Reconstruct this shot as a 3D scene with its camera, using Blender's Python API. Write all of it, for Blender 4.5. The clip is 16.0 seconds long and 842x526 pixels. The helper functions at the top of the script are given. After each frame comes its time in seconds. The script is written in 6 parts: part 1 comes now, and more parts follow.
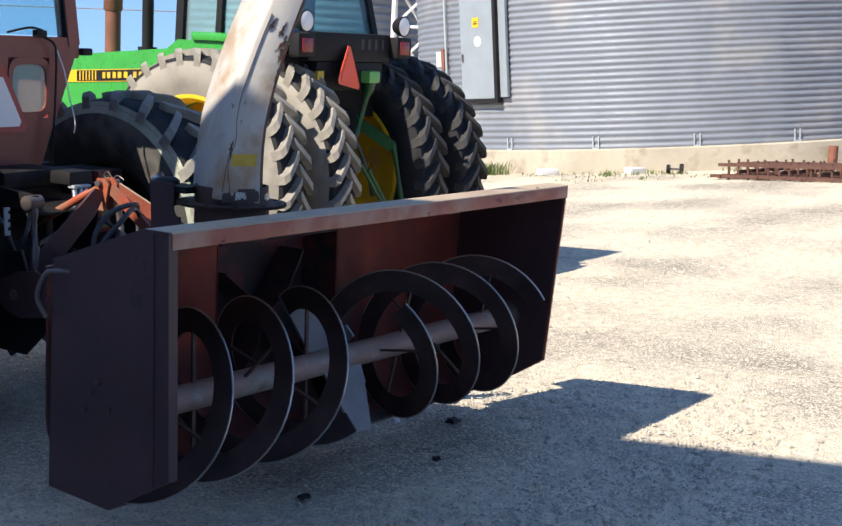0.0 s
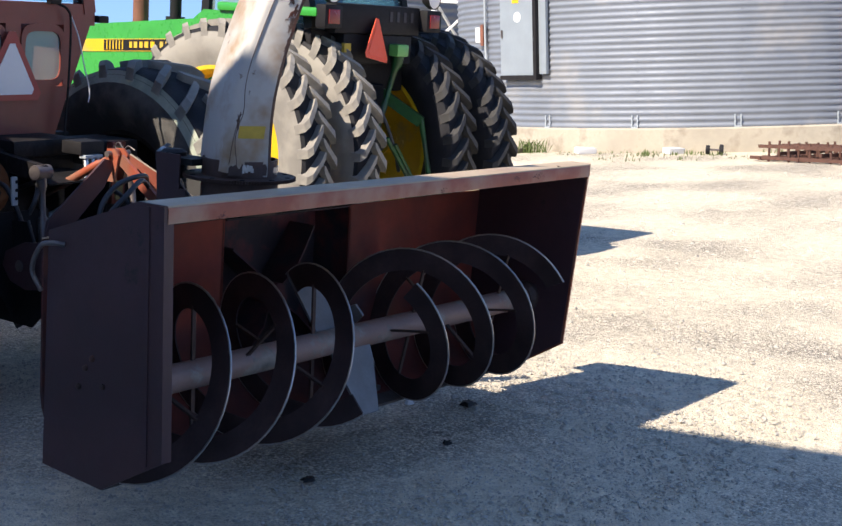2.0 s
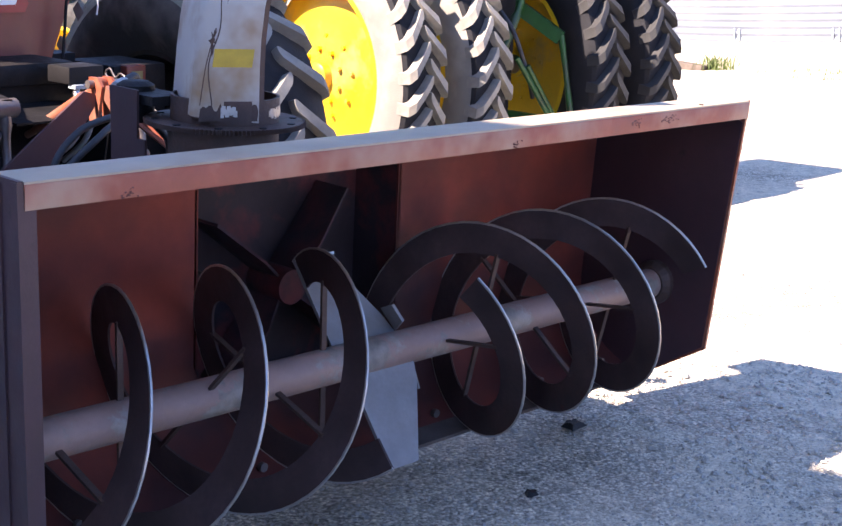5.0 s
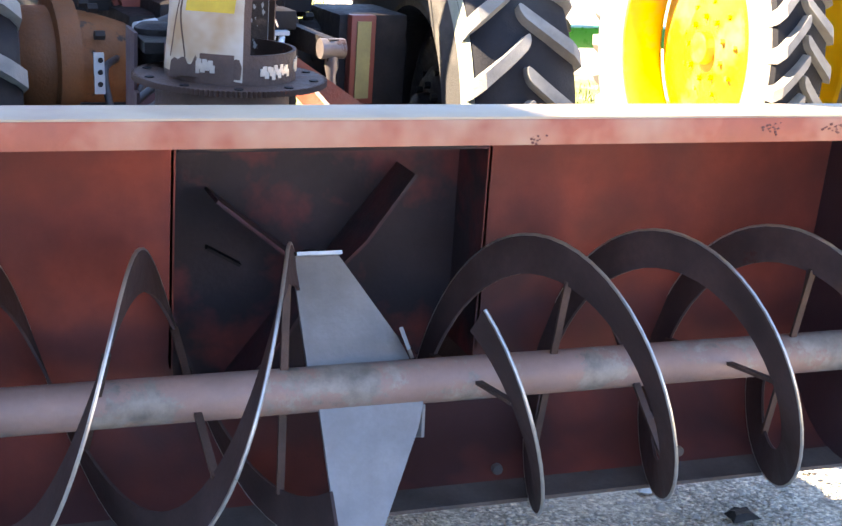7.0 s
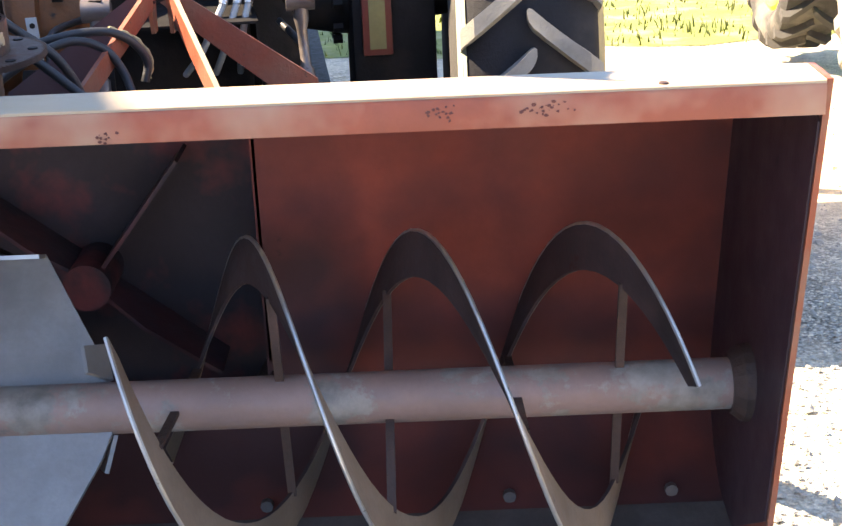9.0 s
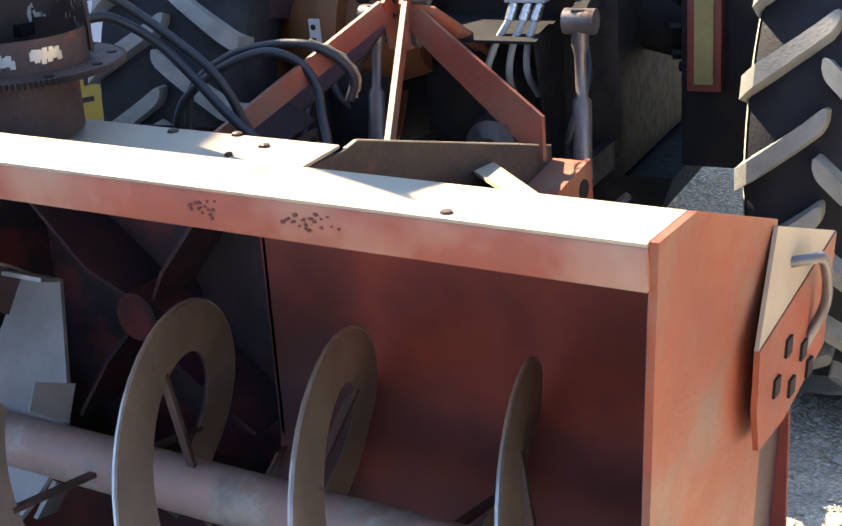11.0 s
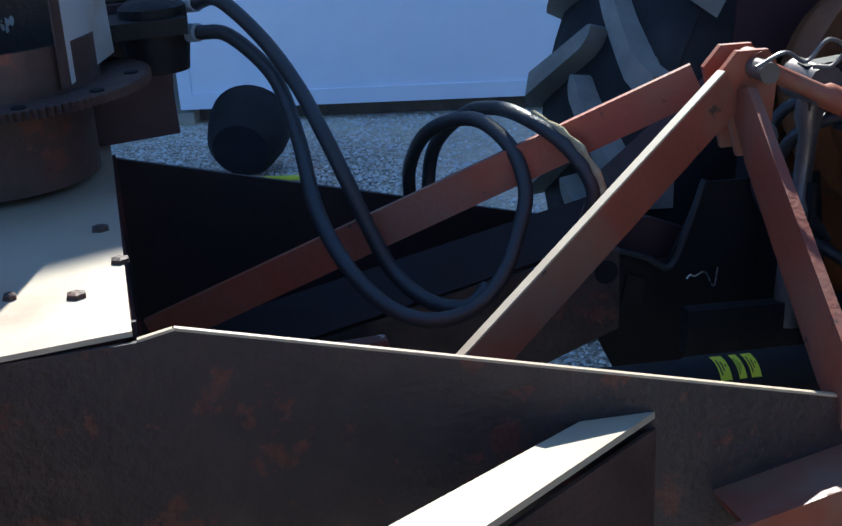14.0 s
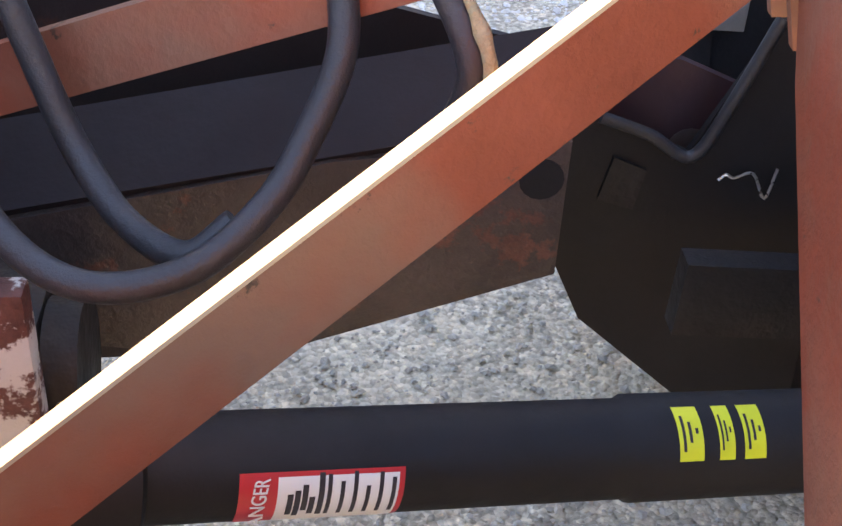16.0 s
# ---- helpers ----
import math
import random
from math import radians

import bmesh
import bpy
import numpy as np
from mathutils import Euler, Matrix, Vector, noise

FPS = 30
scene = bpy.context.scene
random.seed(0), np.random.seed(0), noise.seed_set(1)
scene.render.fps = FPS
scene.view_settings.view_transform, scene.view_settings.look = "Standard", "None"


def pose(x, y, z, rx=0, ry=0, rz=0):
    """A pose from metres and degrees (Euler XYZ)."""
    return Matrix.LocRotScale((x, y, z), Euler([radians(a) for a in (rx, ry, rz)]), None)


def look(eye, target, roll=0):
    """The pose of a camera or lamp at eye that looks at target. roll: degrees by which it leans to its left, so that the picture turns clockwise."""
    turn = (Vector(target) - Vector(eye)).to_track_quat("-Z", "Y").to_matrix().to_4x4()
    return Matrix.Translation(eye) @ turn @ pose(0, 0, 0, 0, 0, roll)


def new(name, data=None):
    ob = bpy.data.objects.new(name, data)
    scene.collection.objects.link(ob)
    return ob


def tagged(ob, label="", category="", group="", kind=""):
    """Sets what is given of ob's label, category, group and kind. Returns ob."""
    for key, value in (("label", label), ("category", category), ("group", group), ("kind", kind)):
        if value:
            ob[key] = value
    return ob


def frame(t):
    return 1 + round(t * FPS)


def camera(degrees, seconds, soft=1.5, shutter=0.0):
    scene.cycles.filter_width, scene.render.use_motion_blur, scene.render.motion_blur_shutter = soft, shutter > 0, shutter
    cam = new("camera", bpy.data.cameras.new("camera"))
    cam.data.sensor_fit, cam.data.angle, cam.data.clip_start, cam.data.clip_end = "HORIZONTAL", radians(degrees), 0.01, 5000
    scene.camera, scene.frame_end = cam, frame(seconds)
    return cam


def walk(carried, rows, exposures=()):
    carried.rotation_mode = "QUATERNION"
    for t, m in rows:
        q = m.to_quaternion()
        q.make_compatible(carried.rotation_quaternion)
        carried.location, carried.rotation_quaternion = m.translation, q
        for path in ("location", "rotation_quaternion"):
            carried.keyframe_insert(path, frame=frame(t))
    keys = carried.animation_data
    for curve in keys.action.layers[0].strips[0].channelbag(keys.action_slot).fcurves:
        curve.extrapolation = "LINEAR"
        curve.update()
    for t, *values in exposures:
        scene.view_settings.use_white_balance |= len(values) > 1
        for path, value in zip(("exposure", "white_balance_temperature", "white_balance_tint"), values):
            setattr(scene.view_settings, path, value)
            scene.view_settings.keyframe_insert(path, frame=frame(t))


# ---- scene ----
cam = camera(33.19, 16.0, soft=1.5)
PATH = [
    (0, -4.325, -3.007, 1.734, 80.98, -2.69, -55.48),
    (0.5, -4.325, -3.013, 1.736, 80.76, -2.67, -55.48),
    (1, -4.283, -2.999, 1.735, 80.40, -2.68, -55.18),
    (1.5, -4.198, -2.999, 1.731, 80.10, -2.99, -54.17),
    (2, -4.125, -3.001, 1.721, 79.93, -3.49, -53.66),
    (2.5, -4.009, -2.883, 1.701, 80.10, -3.33, -53.77),
    (3, -3.827, -2.685, 1.689, 79.37, -2.42, -54.74),
    (3.5, -3.565, -2.575, 1.666, 78.22, -2.80, -54.81),
    (4, -3.262, -2.478, 1.656, 77.39, -3.82, -53.06),
    (4.5, -2.927, -2.308, 1.627, 76.99, -2.86, -50.27),
    (5, -2.573, -2.275, 1.632, 76.02, -2.79, -45.86),
    (7.3, -0.698, -2.370, 1.598, 72.01, -1.97, -15.99),
    (7.5, -0.510, -2.318, 1.635, 70.39, -0.57, -13.52),
    (8, -0.127, -2.260, 1.627, 69.74, 1.31, -8.47),
    (10.3, 1.416, -1.638, 1.642, 69.38, 1.97, 13.93),
    (10.5, 1.493, -1.550, 1.644, 69.68, 1.97, 17.61),
    (11, 1.781, -1.281, 1.610, 69.90, 3.57, 30.86),
    (11.5, 1.901, -1.030, 1.579, 71.67, 3.89, 41.73),
    (12, 1.931, -0.695, 1.593, 74.25, 4.56, 50.04),
    (12.5, 2.008, -0.333, 1.574, 75.61, 5.21, 59.04),
    (13, 1.959, 0.029, 1.504, 74.41, 4.87, 65.56),
    (13.5, 1.827, 0.401, 1.487, 72.57, 4.19, 69.68),
    (14, 1.704, 0.763, 1.449, 70.798, 4.373, 76.737),
    (14.5, 1.450, 0.989, 1.384, 68.704, 4.141, 80.718),
    (15, 1.130, 1.117, 1.322, 64.628, 2.957, 82.390),
    (15.5, 0.929, 1.301, 1.323, 58.748, 1.388, 90.954),
    (16, 0.776, 1.283, 1.292, 56.362, -1.426, 86.892),
]
walk(cam, [(t, pose(x, y, z, a, b, c)) for t, x, y, z, a, b, c in PATH],
     exposures=[(0.0, 0.95, 6950, 13), (3.0, 1.0, 7000, 16), (4.5, 1.55, 7000, 22), (5.0, 2.15, 7200, 27), (7.5, 3.15, 9100, 16), (8.0, 3.0, 9500, 17), (10.5, 2.45, 8500, 12), (11.0, 2.4, 8400, 11), (11.5, 1.95, 7500, 12), (12.0, 1.35, 7000, 12), (12.5, 0.6, 6600, 11),
                (13.0, 0.3, 6300, 10), (13.5, 0.7, 6000, 6), (14.5, 1.55, 5900, 2), (15.0, 1.85, 6200, 2), (15.5, 2.75, 9600, 18), (16.0, 3.5, 12000, 22)])


# ---- light ----
SUN = Vector((1.137, -0.306, -1.115)).normalized()      # the way the sunlight travels
world = bpy.data.worlds.new("sky")
scene.world = world
world.use_nodes = True
nt = world.node_tree
sky = nt.nodes.new("ShaderNodeTexSky")
sky.sky_type, sky.sun_disc = "NISHITA", False
sky.sun_elevation = math.asin(-SUN.z)
sky.sun_rotation = math.atan2(-SUN.x, -SUN.y)
sky.air_density, sky.dust_density, sky.ozone_density = 1.0, 0.1, 7.5
lift = nt.nodes.new("ShaderNodeVectorMath")
lift.inputs[1].default_value = (0, 0, 0.22)
nt.links.new(nt.nodes.new("ShaderNodeTexCoord").outputs["Generated"], lift.inputs[0])
nt.links.new(lift.outputs[0], sky.inputs[0])
nt.links.new(sky.outputs[0], nt.nodes["Background"].inputs[0])
nt.nodes["Background"].inputs[1].default_value = 0.125
sun = new("sun", bpy.data.lights.new("sun", "SUN"))
sun.data.energy, sun.data.angle, sun.data.color = 4.2, radians(0.53), (1.0, 0.95, 0.86)
sun.matrix_world = look((0, 0, 20), Vector((0, 0, 20)) + SUN)

# ---- materials ----
def mat(name, col, rough=0.5, metal=0.0, var=0.25, scale=5.0, bump=0.15, bscale=90.0, rust=None, amount=0.5, rscale=9.0,
        island=0.0, spec=0.5, dust=None, dscale=3.0, damount=0.5):
    m = bpy.data.materials.new(name)
    m.use_nodes = True
    n, l = m.node_tree.nodes, m.node_tree.links
    b = n["Principled BSDF"]
    tc = n.new("ShaderNodeTexCoord")
    def noise_at(sc, detail=5, rough_=0.6):
        t = n.new("ShaderNodeTexNoise")
        t.inputs["Scale"].default_value, t.inputs["Detail"].default_value, t.inputs["Roughness"].default_value = sc, detail, rough_
        l.new(tc.outputs["Object"], t.inputs["Vector"])
        return t.outputs["Fac"]
    def ramp(src, lo, hi, a=0.0, c=1.0):
        r = n.new("ShaderNodeMapRange")
        r.inputs[1].default_value, r.inputs[2].default_value, r.inputs[3].default_value, r.inputs[4].default_value = lo, hi, a, c
        l.new(src, r.inputs[0])
        return r.outputs[0]
    def mix(fac, a, c):
        x = n.new("ShaderNodeMix")
        x.data_type = "RGBA"
        for sock, v in ((x.inputs[0], fac), (x.inputs[6], a), (x.inputs[7], c)):
            if isinstance(v, (tuple, list)):
                sock.default_value = (*v, 1)
            elif isinstance(v, float):
                sock.default_value = v
            else:
                l.new(v, sock)
        return x.outputs[2]
    dark = tuple(c * (1 - var) for c in col)
    light = tuple(min(1, c * (1 + var * 0.6)) for c in col)
    out = mix(ramp(noise_at(scale), 0.3, 0.7), dark, light)
    out = mix(ramp(noise_at(scale * 9, 3), 0.35, 0.75, 0.0, 0.4), out, dark)
    rg = ramp(noise_at(scale * 4), 0.3, 0.7, rough - 0.08, min(1, rough + 0.1))
    if island:
        oi = n.new("ShaderNodeObjectInfo")
        out = mix(ramp(oi.outputs["Random"], 0, 1, 0, island), out, dark)
    if dust:
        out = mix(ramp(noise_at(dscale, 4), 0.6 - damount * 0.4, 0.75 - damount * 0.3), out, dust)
    if rust:
        edge = ramp(noise_at(rscale, 8, 0.7), 0.72 - amount * 0.4, 0.76 - amount * 0.4)
        out = mix(edge, out, mix(ramp(noise_at(rscale * 5), 0.3, 0.7), rust, tuple(c * 0.45 for c in rust)))
    l.new(out, b.inputs["Base Color"])
    l.new(rg, b.inputs["Roughness"])
    b.inputs["Metallic"].default_value = metal
    b.inputs["Specular IOR Level"].default_value = spec
    if bump:
        bp = n.new("ShaderNodeBump")
        bp.inputs["Strength"].default_value, bp.inputs["Distance"].default_value = bump, 0.01
        l.new(noise_at(bscale, 4), bp.inputs["Height"])
        l.new(bp.outputs[0], b.inputs["Normal"])
    return m


def glass(name, tint=(0.75, 0.9, 0.88), rough=0.03, alpha=0.25):
    m = bpy.data.materials.new(name)
    m.use_nodes = True
    n, l = m.node_tree.nodes, m.node_tree.links
    b = n["Principled BSDF"]
    b.inputs["Base Color"].default_value = (*tint, 1)
    b.inputs["Roughness"].default_value = rough
    tr = n.new("ShaderNodeBsdfTransparent")
    tr.inputs[0].default_value = (*tint, 1)
    mx = n.new("ShaderNodeMixShader")
    mx.inputs[0].default_value = alpha
    l.new(tr.outputs[0], mx.inputs[1])
    l.new(b.outputs[0], mx.inputs[2])
    l.new(mx.outputs[0], n["Material Output"].inputs[0])
    return m


def gravel_mat():
    m = bpy.data.materials.new("gravel")
    m.use_nodes = True
    n, l = m.node_tree.nodes, m.node_tree.links
    b = n["Principled BSDF"]
    tc = n.new("ShaderNodeTexCoord")
    vo = n.new("ShaderNodeTexVoronoi")
    vo.inputs["Scale"].default_value = 115
    l.new(tc.outputs["Object"], vo.inputs["Vector"])
    sep = n.new("ShaderNodeSeparateColor")
    l.new(vo.outputs["Color"], sep.inputs[0])
    r1 = n.new("ShaderNodeValToRGB")
    r1.color_ramp.elements[0].color, r1.color_ramp.elements[1].color = (0.25, 0.22, 0.178, 1), (0.95, 0.85, 0.67, 1)
    l.new(sep.outputs[0], r1.inputs[0])
    big = n.new("ShaderNodeTexNoise")
    big.inputs["Scale"].default_value, big.inputs["Detail"].default_value = 0.7, 8
    l.new(tc.outputs["Object"], big.inputs["Vector"])
    r2 = n.new("ShaderNodeMapRange")
    r2.inputs[1].default_value, r2.inputs[2].default_value, r2.inputs[4].default_value = 0.34, 0.60, 0.75
    l.new(big.outputs["Fac"], r2.inputs[0])
    mx = n.new("ShaderNodeMix")
    mx.data_type = "RGBA"
    mx.inputs[7].default_value = (0.80, 0.70, 0.52, 1)
    l.new(r2.outputs[0], mx.inputs[0])
    l.new(r1.outputs[0], mx.inputs[6])
    fine = n.new("ShaderNodeTexNoise")
    fine.inputs["Scale"].default_value, fine.inputs["Detail"].default_value = 14, 8
    l.new(tc.outputs["Object"], fine.inputs["Vector"])
    mul = n.new("ShaderNodeMix")
    mul.data_type, mul.blend_type = "RGBA", "MULTIPLY"
    mul.inputs[0].default_value = 0.5
    r3 = n.new("ShaderNodeMapRange")
    r3.inputs[1].default_value, r3.inputs[2].default_value, r3.inputs[3].default_value = 0.3, 0.65, 0.45
    l.new(fine.outputs["Fac"], r3.inputs[0])
    l.new(mx.outputs[2], mul.inputs[6])
    l.new(r3.outputs[0], mul.inputs[7])
    # coarser stones, bare in patches and bedded in fines elsewhere
    vc = n.new("ShaderNodeTexVoronoi")
    vc.inputs["Scale"].default_value = 74
    l.new(tc.outputs["Object"], vc.inputs["Vector"])
    sc = n.new("ShaderNodeSeparateColor")
    l.new(vc.outputs["Color"], sc.inputs[0])
    r4 = n.new("ShaderNodeMapRange")
    r4.inputs[1].default_value, r4.inputs[2].default_value, r4.inputs[3].default_value, r4.inputs[4].default_value = 0.0, 1.0, 0.58, 1.45
    l.new(sc.outputs[1], r4.inputs[0])
    edge = n.new("ShaderNodeMapRange")
    edge.inputs[1].default_value, edge.inputs[2].default_value, edge.inputs[3].default_value, edge.inputs[4].default_value = 0.42, 0.72, 1.0, 0.45
    l.new(vc.outputs["Distance"], edge.inputs[0])
    tone = n.new("ShaderNodeMath")
    tone.operation = "MULTIPLY"
    l.new(r4.outputs[0], tone.inputs[0])
    l.new(edge.outputs[0], tone.inputs[1])
    bare = n.new("ShaderNodeMapRange")
    bare.inputs[1].default_value, bare.inputs[2].default_value, bare.inputs[3].default_value, bare.inputs[4].default_value = 0.36, 0.56, 0.9, 0.12
    l.new(big.outputs["Fac"], bare.inputs[0])
    mul2 = n.new("ShaderNodeMix")
    mul2.data_type, mul2.blend_type = "RGBA", "MULTIPLY"
    l.new(bare.outputs[0], mul2.inputs[0])
    l.new(mul.outputs[2], mul2.inputs[6])
    l.new(tone.outputs[0], mul2.inputs[7])
    l.new(mul2.outputs[2], b.inputs["Base Color"])
    b.inputs["Roughness"].default_value = 0.95
    bp3 = n.new("ShaderNodeBump")
    bp3.inputs["Distance"].default_value = 0.012
    bp3.invert = True
    l.new(bare.outputs[0], bp3.inputs["Strength"])
    l.new(vc.outputs["Distance"], bp3.inputs["Height"])
    bp = n.new("ShaderNodeBump")
    bp.inputs["Strength"].default_value, bp.inputs["Distance"].default_value = 1.0, 0.005
    l.new(vo.outputs["Distance"], bp.inputs["Height"])
    bp.invert = True
    l.new(bp3.outputs[0], bp.inputs["Normal"])
    bp2 = n.new("ShaderNodeBump")
    bp2.inputs["Strength"].default_value, bp2.inputs["Distance"].default_value = 0.4, 0.03
    l.new(fine.outputs["Fac"], bp2.inputs["Height"])
    l.new(bp.outputs[0], bp2.inputs["Normal"])
    l.new(bp2.outputs[0], b.inputs["Normal"])
    return m


RUST = (0.13, 0.06, 0.035)
M_GRAVEL = gravel_mat()
M_STONE = mat("stone", (0.54, 0.50, 0.425), 0.9, var=0.4, scale=20, bump=0.5, bscale=150, island=0.6)
M_STONEPALE = mat("pale_stone", (0.80, 0.78, 0.73), 0.9, var=0.3, scale=20, bump=0.4, bscale=150)
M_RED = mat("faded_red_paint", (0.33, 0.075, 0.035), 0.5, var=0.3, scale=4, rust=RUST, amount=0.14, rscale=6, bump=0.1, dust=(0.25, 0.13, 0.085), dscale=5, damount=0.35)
M_MAST = mat("worn_red_brown_paint", (0.30, 0.068, 0.036), 0.55, var=0.35, scale=5, rust=(0.10, 0.055, 0.04), amount=0.25, rscale=26, bump=0.2, dust=(0.22, 0.105, 0.068), dscale=4, damount=0.40)
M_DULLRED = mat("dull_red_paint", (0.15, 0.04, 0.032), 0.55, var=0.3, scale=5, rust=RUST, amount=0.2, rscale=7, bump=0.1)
# Darker twin of the faded red, with shade put into the colour
M_ENDRED = mat("dark_red_paint_and_shade", (0.072, 0.034, 0.038), 0.5, var=0.3, scale=3, rust=(0.06, 0.04, 0.04), amount=0.2, rscale=3, bump=0.08)
M_PADDLE = mat("scoured_pale_steel", (0.28, 0.265, 0.255), 0.5, metal=0.25, var=0.25, scale=9, rust=(0.20, 0.13, 0.11), amount=0.12, rscale=8, bump=0.1)
# Brown taken close to black to paint in the shade between the frame plates
M_DARKPLATE = mat("shade_darkened_brown_plate", (0.024, 0.016, 0.016), 0.6, spec=0.3, var=0.4, scale=6, rust=(0.07, 0.028, 0.02), amount=0.12, rscale=6, bump=0.15)
# Its dust colour is dark maroon: broad patches bake the trough's shade in
M_REDIN = mat("red_paint_inside_with_shade", (0.30, 0.056, 0.036), 0.6, var=0.4, scale=2.2, rust=(0.06, 0.03, 0.025), amount=0.14, rscale=4, bump=0.06, dust=(0.075, 0.028, 0.027), dscale=1.3, damount=0.62, spec=0.25)
M_DECK = mat("worn_deck", (0.39, 0.27, 0.19), 0.5, var=0.18, scale=3, rust=(0.20, 0.10, 0.065), amount=0.04, rscale=9, bump=0.05, dust=(0.46, 0.365, 0.255), damount=0.75)
M_LIP = mat("lip_paint", (0.43, 0.105, 0.055), 0.5, var=0.25, scale=6, rust=(0.09, 0.05, 0.04), amount=0.12, rscale=7, bump=0.1, dust=(0.44, 0.26, 0.17), dscale=3, damount=0.4)
M_RUSTY = mat("rusty_steel", (0.10, 0.055, 0.042), 0.6, metal=0.2, var=0.5, scale=8, rust=(0.22, 0.075, 0.045), amount=0.3, rscale=5, bump=0.25)
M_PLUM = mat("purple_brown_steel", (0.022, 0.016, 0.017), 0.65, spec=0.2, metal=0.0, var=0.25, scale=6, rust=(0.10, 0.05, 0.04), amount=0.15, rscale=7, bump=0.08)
# Pale colour for the worn hose top, with the sun's highlight in it
M_HOSESUN = mat("worn_sunlit_hose", (0.45, 0.38, 0.22), 0.9, var=0.4, scale=60, bump=0.6, bscale=200)
M_THROAT = mat("dark_patchy_red_steel", (0.050, 0.034, 0.038), 0.6, var=0.4, scale=4, bump=0.1, dust=(0.19, 0.042, 0.040), dscale=5, damount=0.3, spec=0.25)
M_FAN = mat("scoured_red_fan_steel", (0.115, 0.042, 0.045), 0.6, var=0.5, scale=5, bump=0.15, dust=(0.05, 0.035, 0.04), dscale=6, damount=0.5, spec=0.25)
M_FRAME = mat("speckled_rusty_plate", (0.058, 0.037, 0.031), 0.55, metal=0.0, var=0.45, scale=14, rust=(0.14, 0.048, 0.032), amount=0.36, rscale=15, bump=0.4, bscale=70, dust=(0.035, 0.025, 0.023), dscale=3, damount=0.3)
M_KHAKI = mat("khaki_plate", (0.30, 0.24, 0.09), 0.6, var=0.25, scale=8, bump=0.1)
M_STEEL = mat("worn_steel", (0.20, 0.17, 0.16), 0.38, metal=0.55, var=0.35, scale=10, rust=(0.11, 0.055, 0.04), amount=0.25, rscale=9, bump=0.1)
M_CUTTER = mat("grey_brown_worn_steel", (0.105, 0.078, 0.066), 0.7, metal=0.0, var=0.5, scale=9, rust=(0.09, 0.05, 0.04), amount=0.3, rscale=6, bump=0.2)
M_EDGE = mat("bare_steel_edge", (0.55, 0.52, 0.48), 0.35, metal=0.8, var=0.2, scale=20, bump=0.1)
# Pale brown that carries the ground's bounced light in its colour
M_LITFACE = mat("bounce_lit_brown_steel", (0.29, 0.21, 0.155), 0.5, metal=0.15, var=0.35, scale=7, rust=(0.13, 0.07, 0.05), amount=0.2, rscale=5, bump=0.1)
M_FLIGHT = mat("dark_worn_flighting", (0.078, 0.046, 0.043), 0.65, metal=0.0, var=0.5, scale=7, rust=(0.12, 0.04, 0.03), amount=0.2, rscale=6, bump=0.1, spec=0.25)
M_SHAFT = mat("red_worn_shaft", (0.33, 0.205, 0.17), 0.5, metal=0.05, var=0.25, scale=6, rust=(0.37, 0.31, 0.26), amount=0.5, rscale=4, bump=0.1)
M_CHUTE = mat("chipped_white_paint", (0.52, 0.50, 0.455), 0.5, var=0.1, scale=3, rust=(0.16, 0.075, 0.045), amount=0.16, rscale=5, bump=0.08, dust=(0.36, 0.24, 0.14), dscale=4, damount=0.3)
M_CHUTEIN = mat("rusted_chute_inside", (0.075, 0.05, 0.04), 0.6, metal=0.2, var=0.4, scale=6, rust=(0.20, 0.13, 0.09), amount=0.2, rscale=9, bump=0.3)
M_BLACK = mat("black_paint", (0.016, 0.015, 0.016), 0.6, var=0.3, scale=8, bump=0.08, spec=0.2)
M_GREASE = mat("greasy_black_iron", (0.016, 0.014, 0.014), 0.6, var=0.5, scale=9, bump=0.5, bscale=25, dust=(0.04, 0.03, 0.024), damount=0.25, spec=0.25)
M_HOSE = mat("black_hose_rubber", (0.03, 0.031, 0.035), 0.45, var=0.3, scale=14, bump=0.2, bscale=220)
M_TYRE = mat("tyre_rubber", (0.022, 0.022, 0.025), 0.65, var=0.35, scale=6, bump=0.2, bscale=120, dust=(0.045, 0.043, 0.04), damount=0.2, spec=0.2)
M_LUG = mat("worn_lug_rubber", (0.25, 0.24, 0.21), 0.8, var=0.3, scale=10, bump=0.25, bscale=140, dust=(0.36, 0.34, 0.29), damount=0.4)
M_DUSTLUG = mat("pale_dusty_lug", (0.27, 0.25, 0.215), 0.9, var=0.3, scale=5, bump=0.25, bscale=120, dust=(0.40, 0.37, 0.31), damount=0.5)
M_DUSTSIDE = mat("dust_caked_sidewall", (0.27, 0.25, 0.215), 0.9, var=0.2, scale=3, bump=0.2, bscale=120, dust=(0.34, 0.315, 0.265), damount=0.5)
# Greenish dust, made paler to hold the sunlight on the tyre's shoulder
M_PALESIDE = mat("sunlit_greenish_dusty_sidewall", (0.42, 0.45, 0.35), 0.85, var=0.3, scale=5, bump=0.25, bscale=120, dust=(0.22, 0.27, 0.21), dscale=4, damount=0.4)
M_TANSIDE = mat("tan_dusty_sidewall", (0.35, 0.285, 0.15), 0.85, var=0.25, scale=4, bump=0.2, bscale=120, dust=(0.22, 0.19, 0.11), dscale=5, damount=0.35)
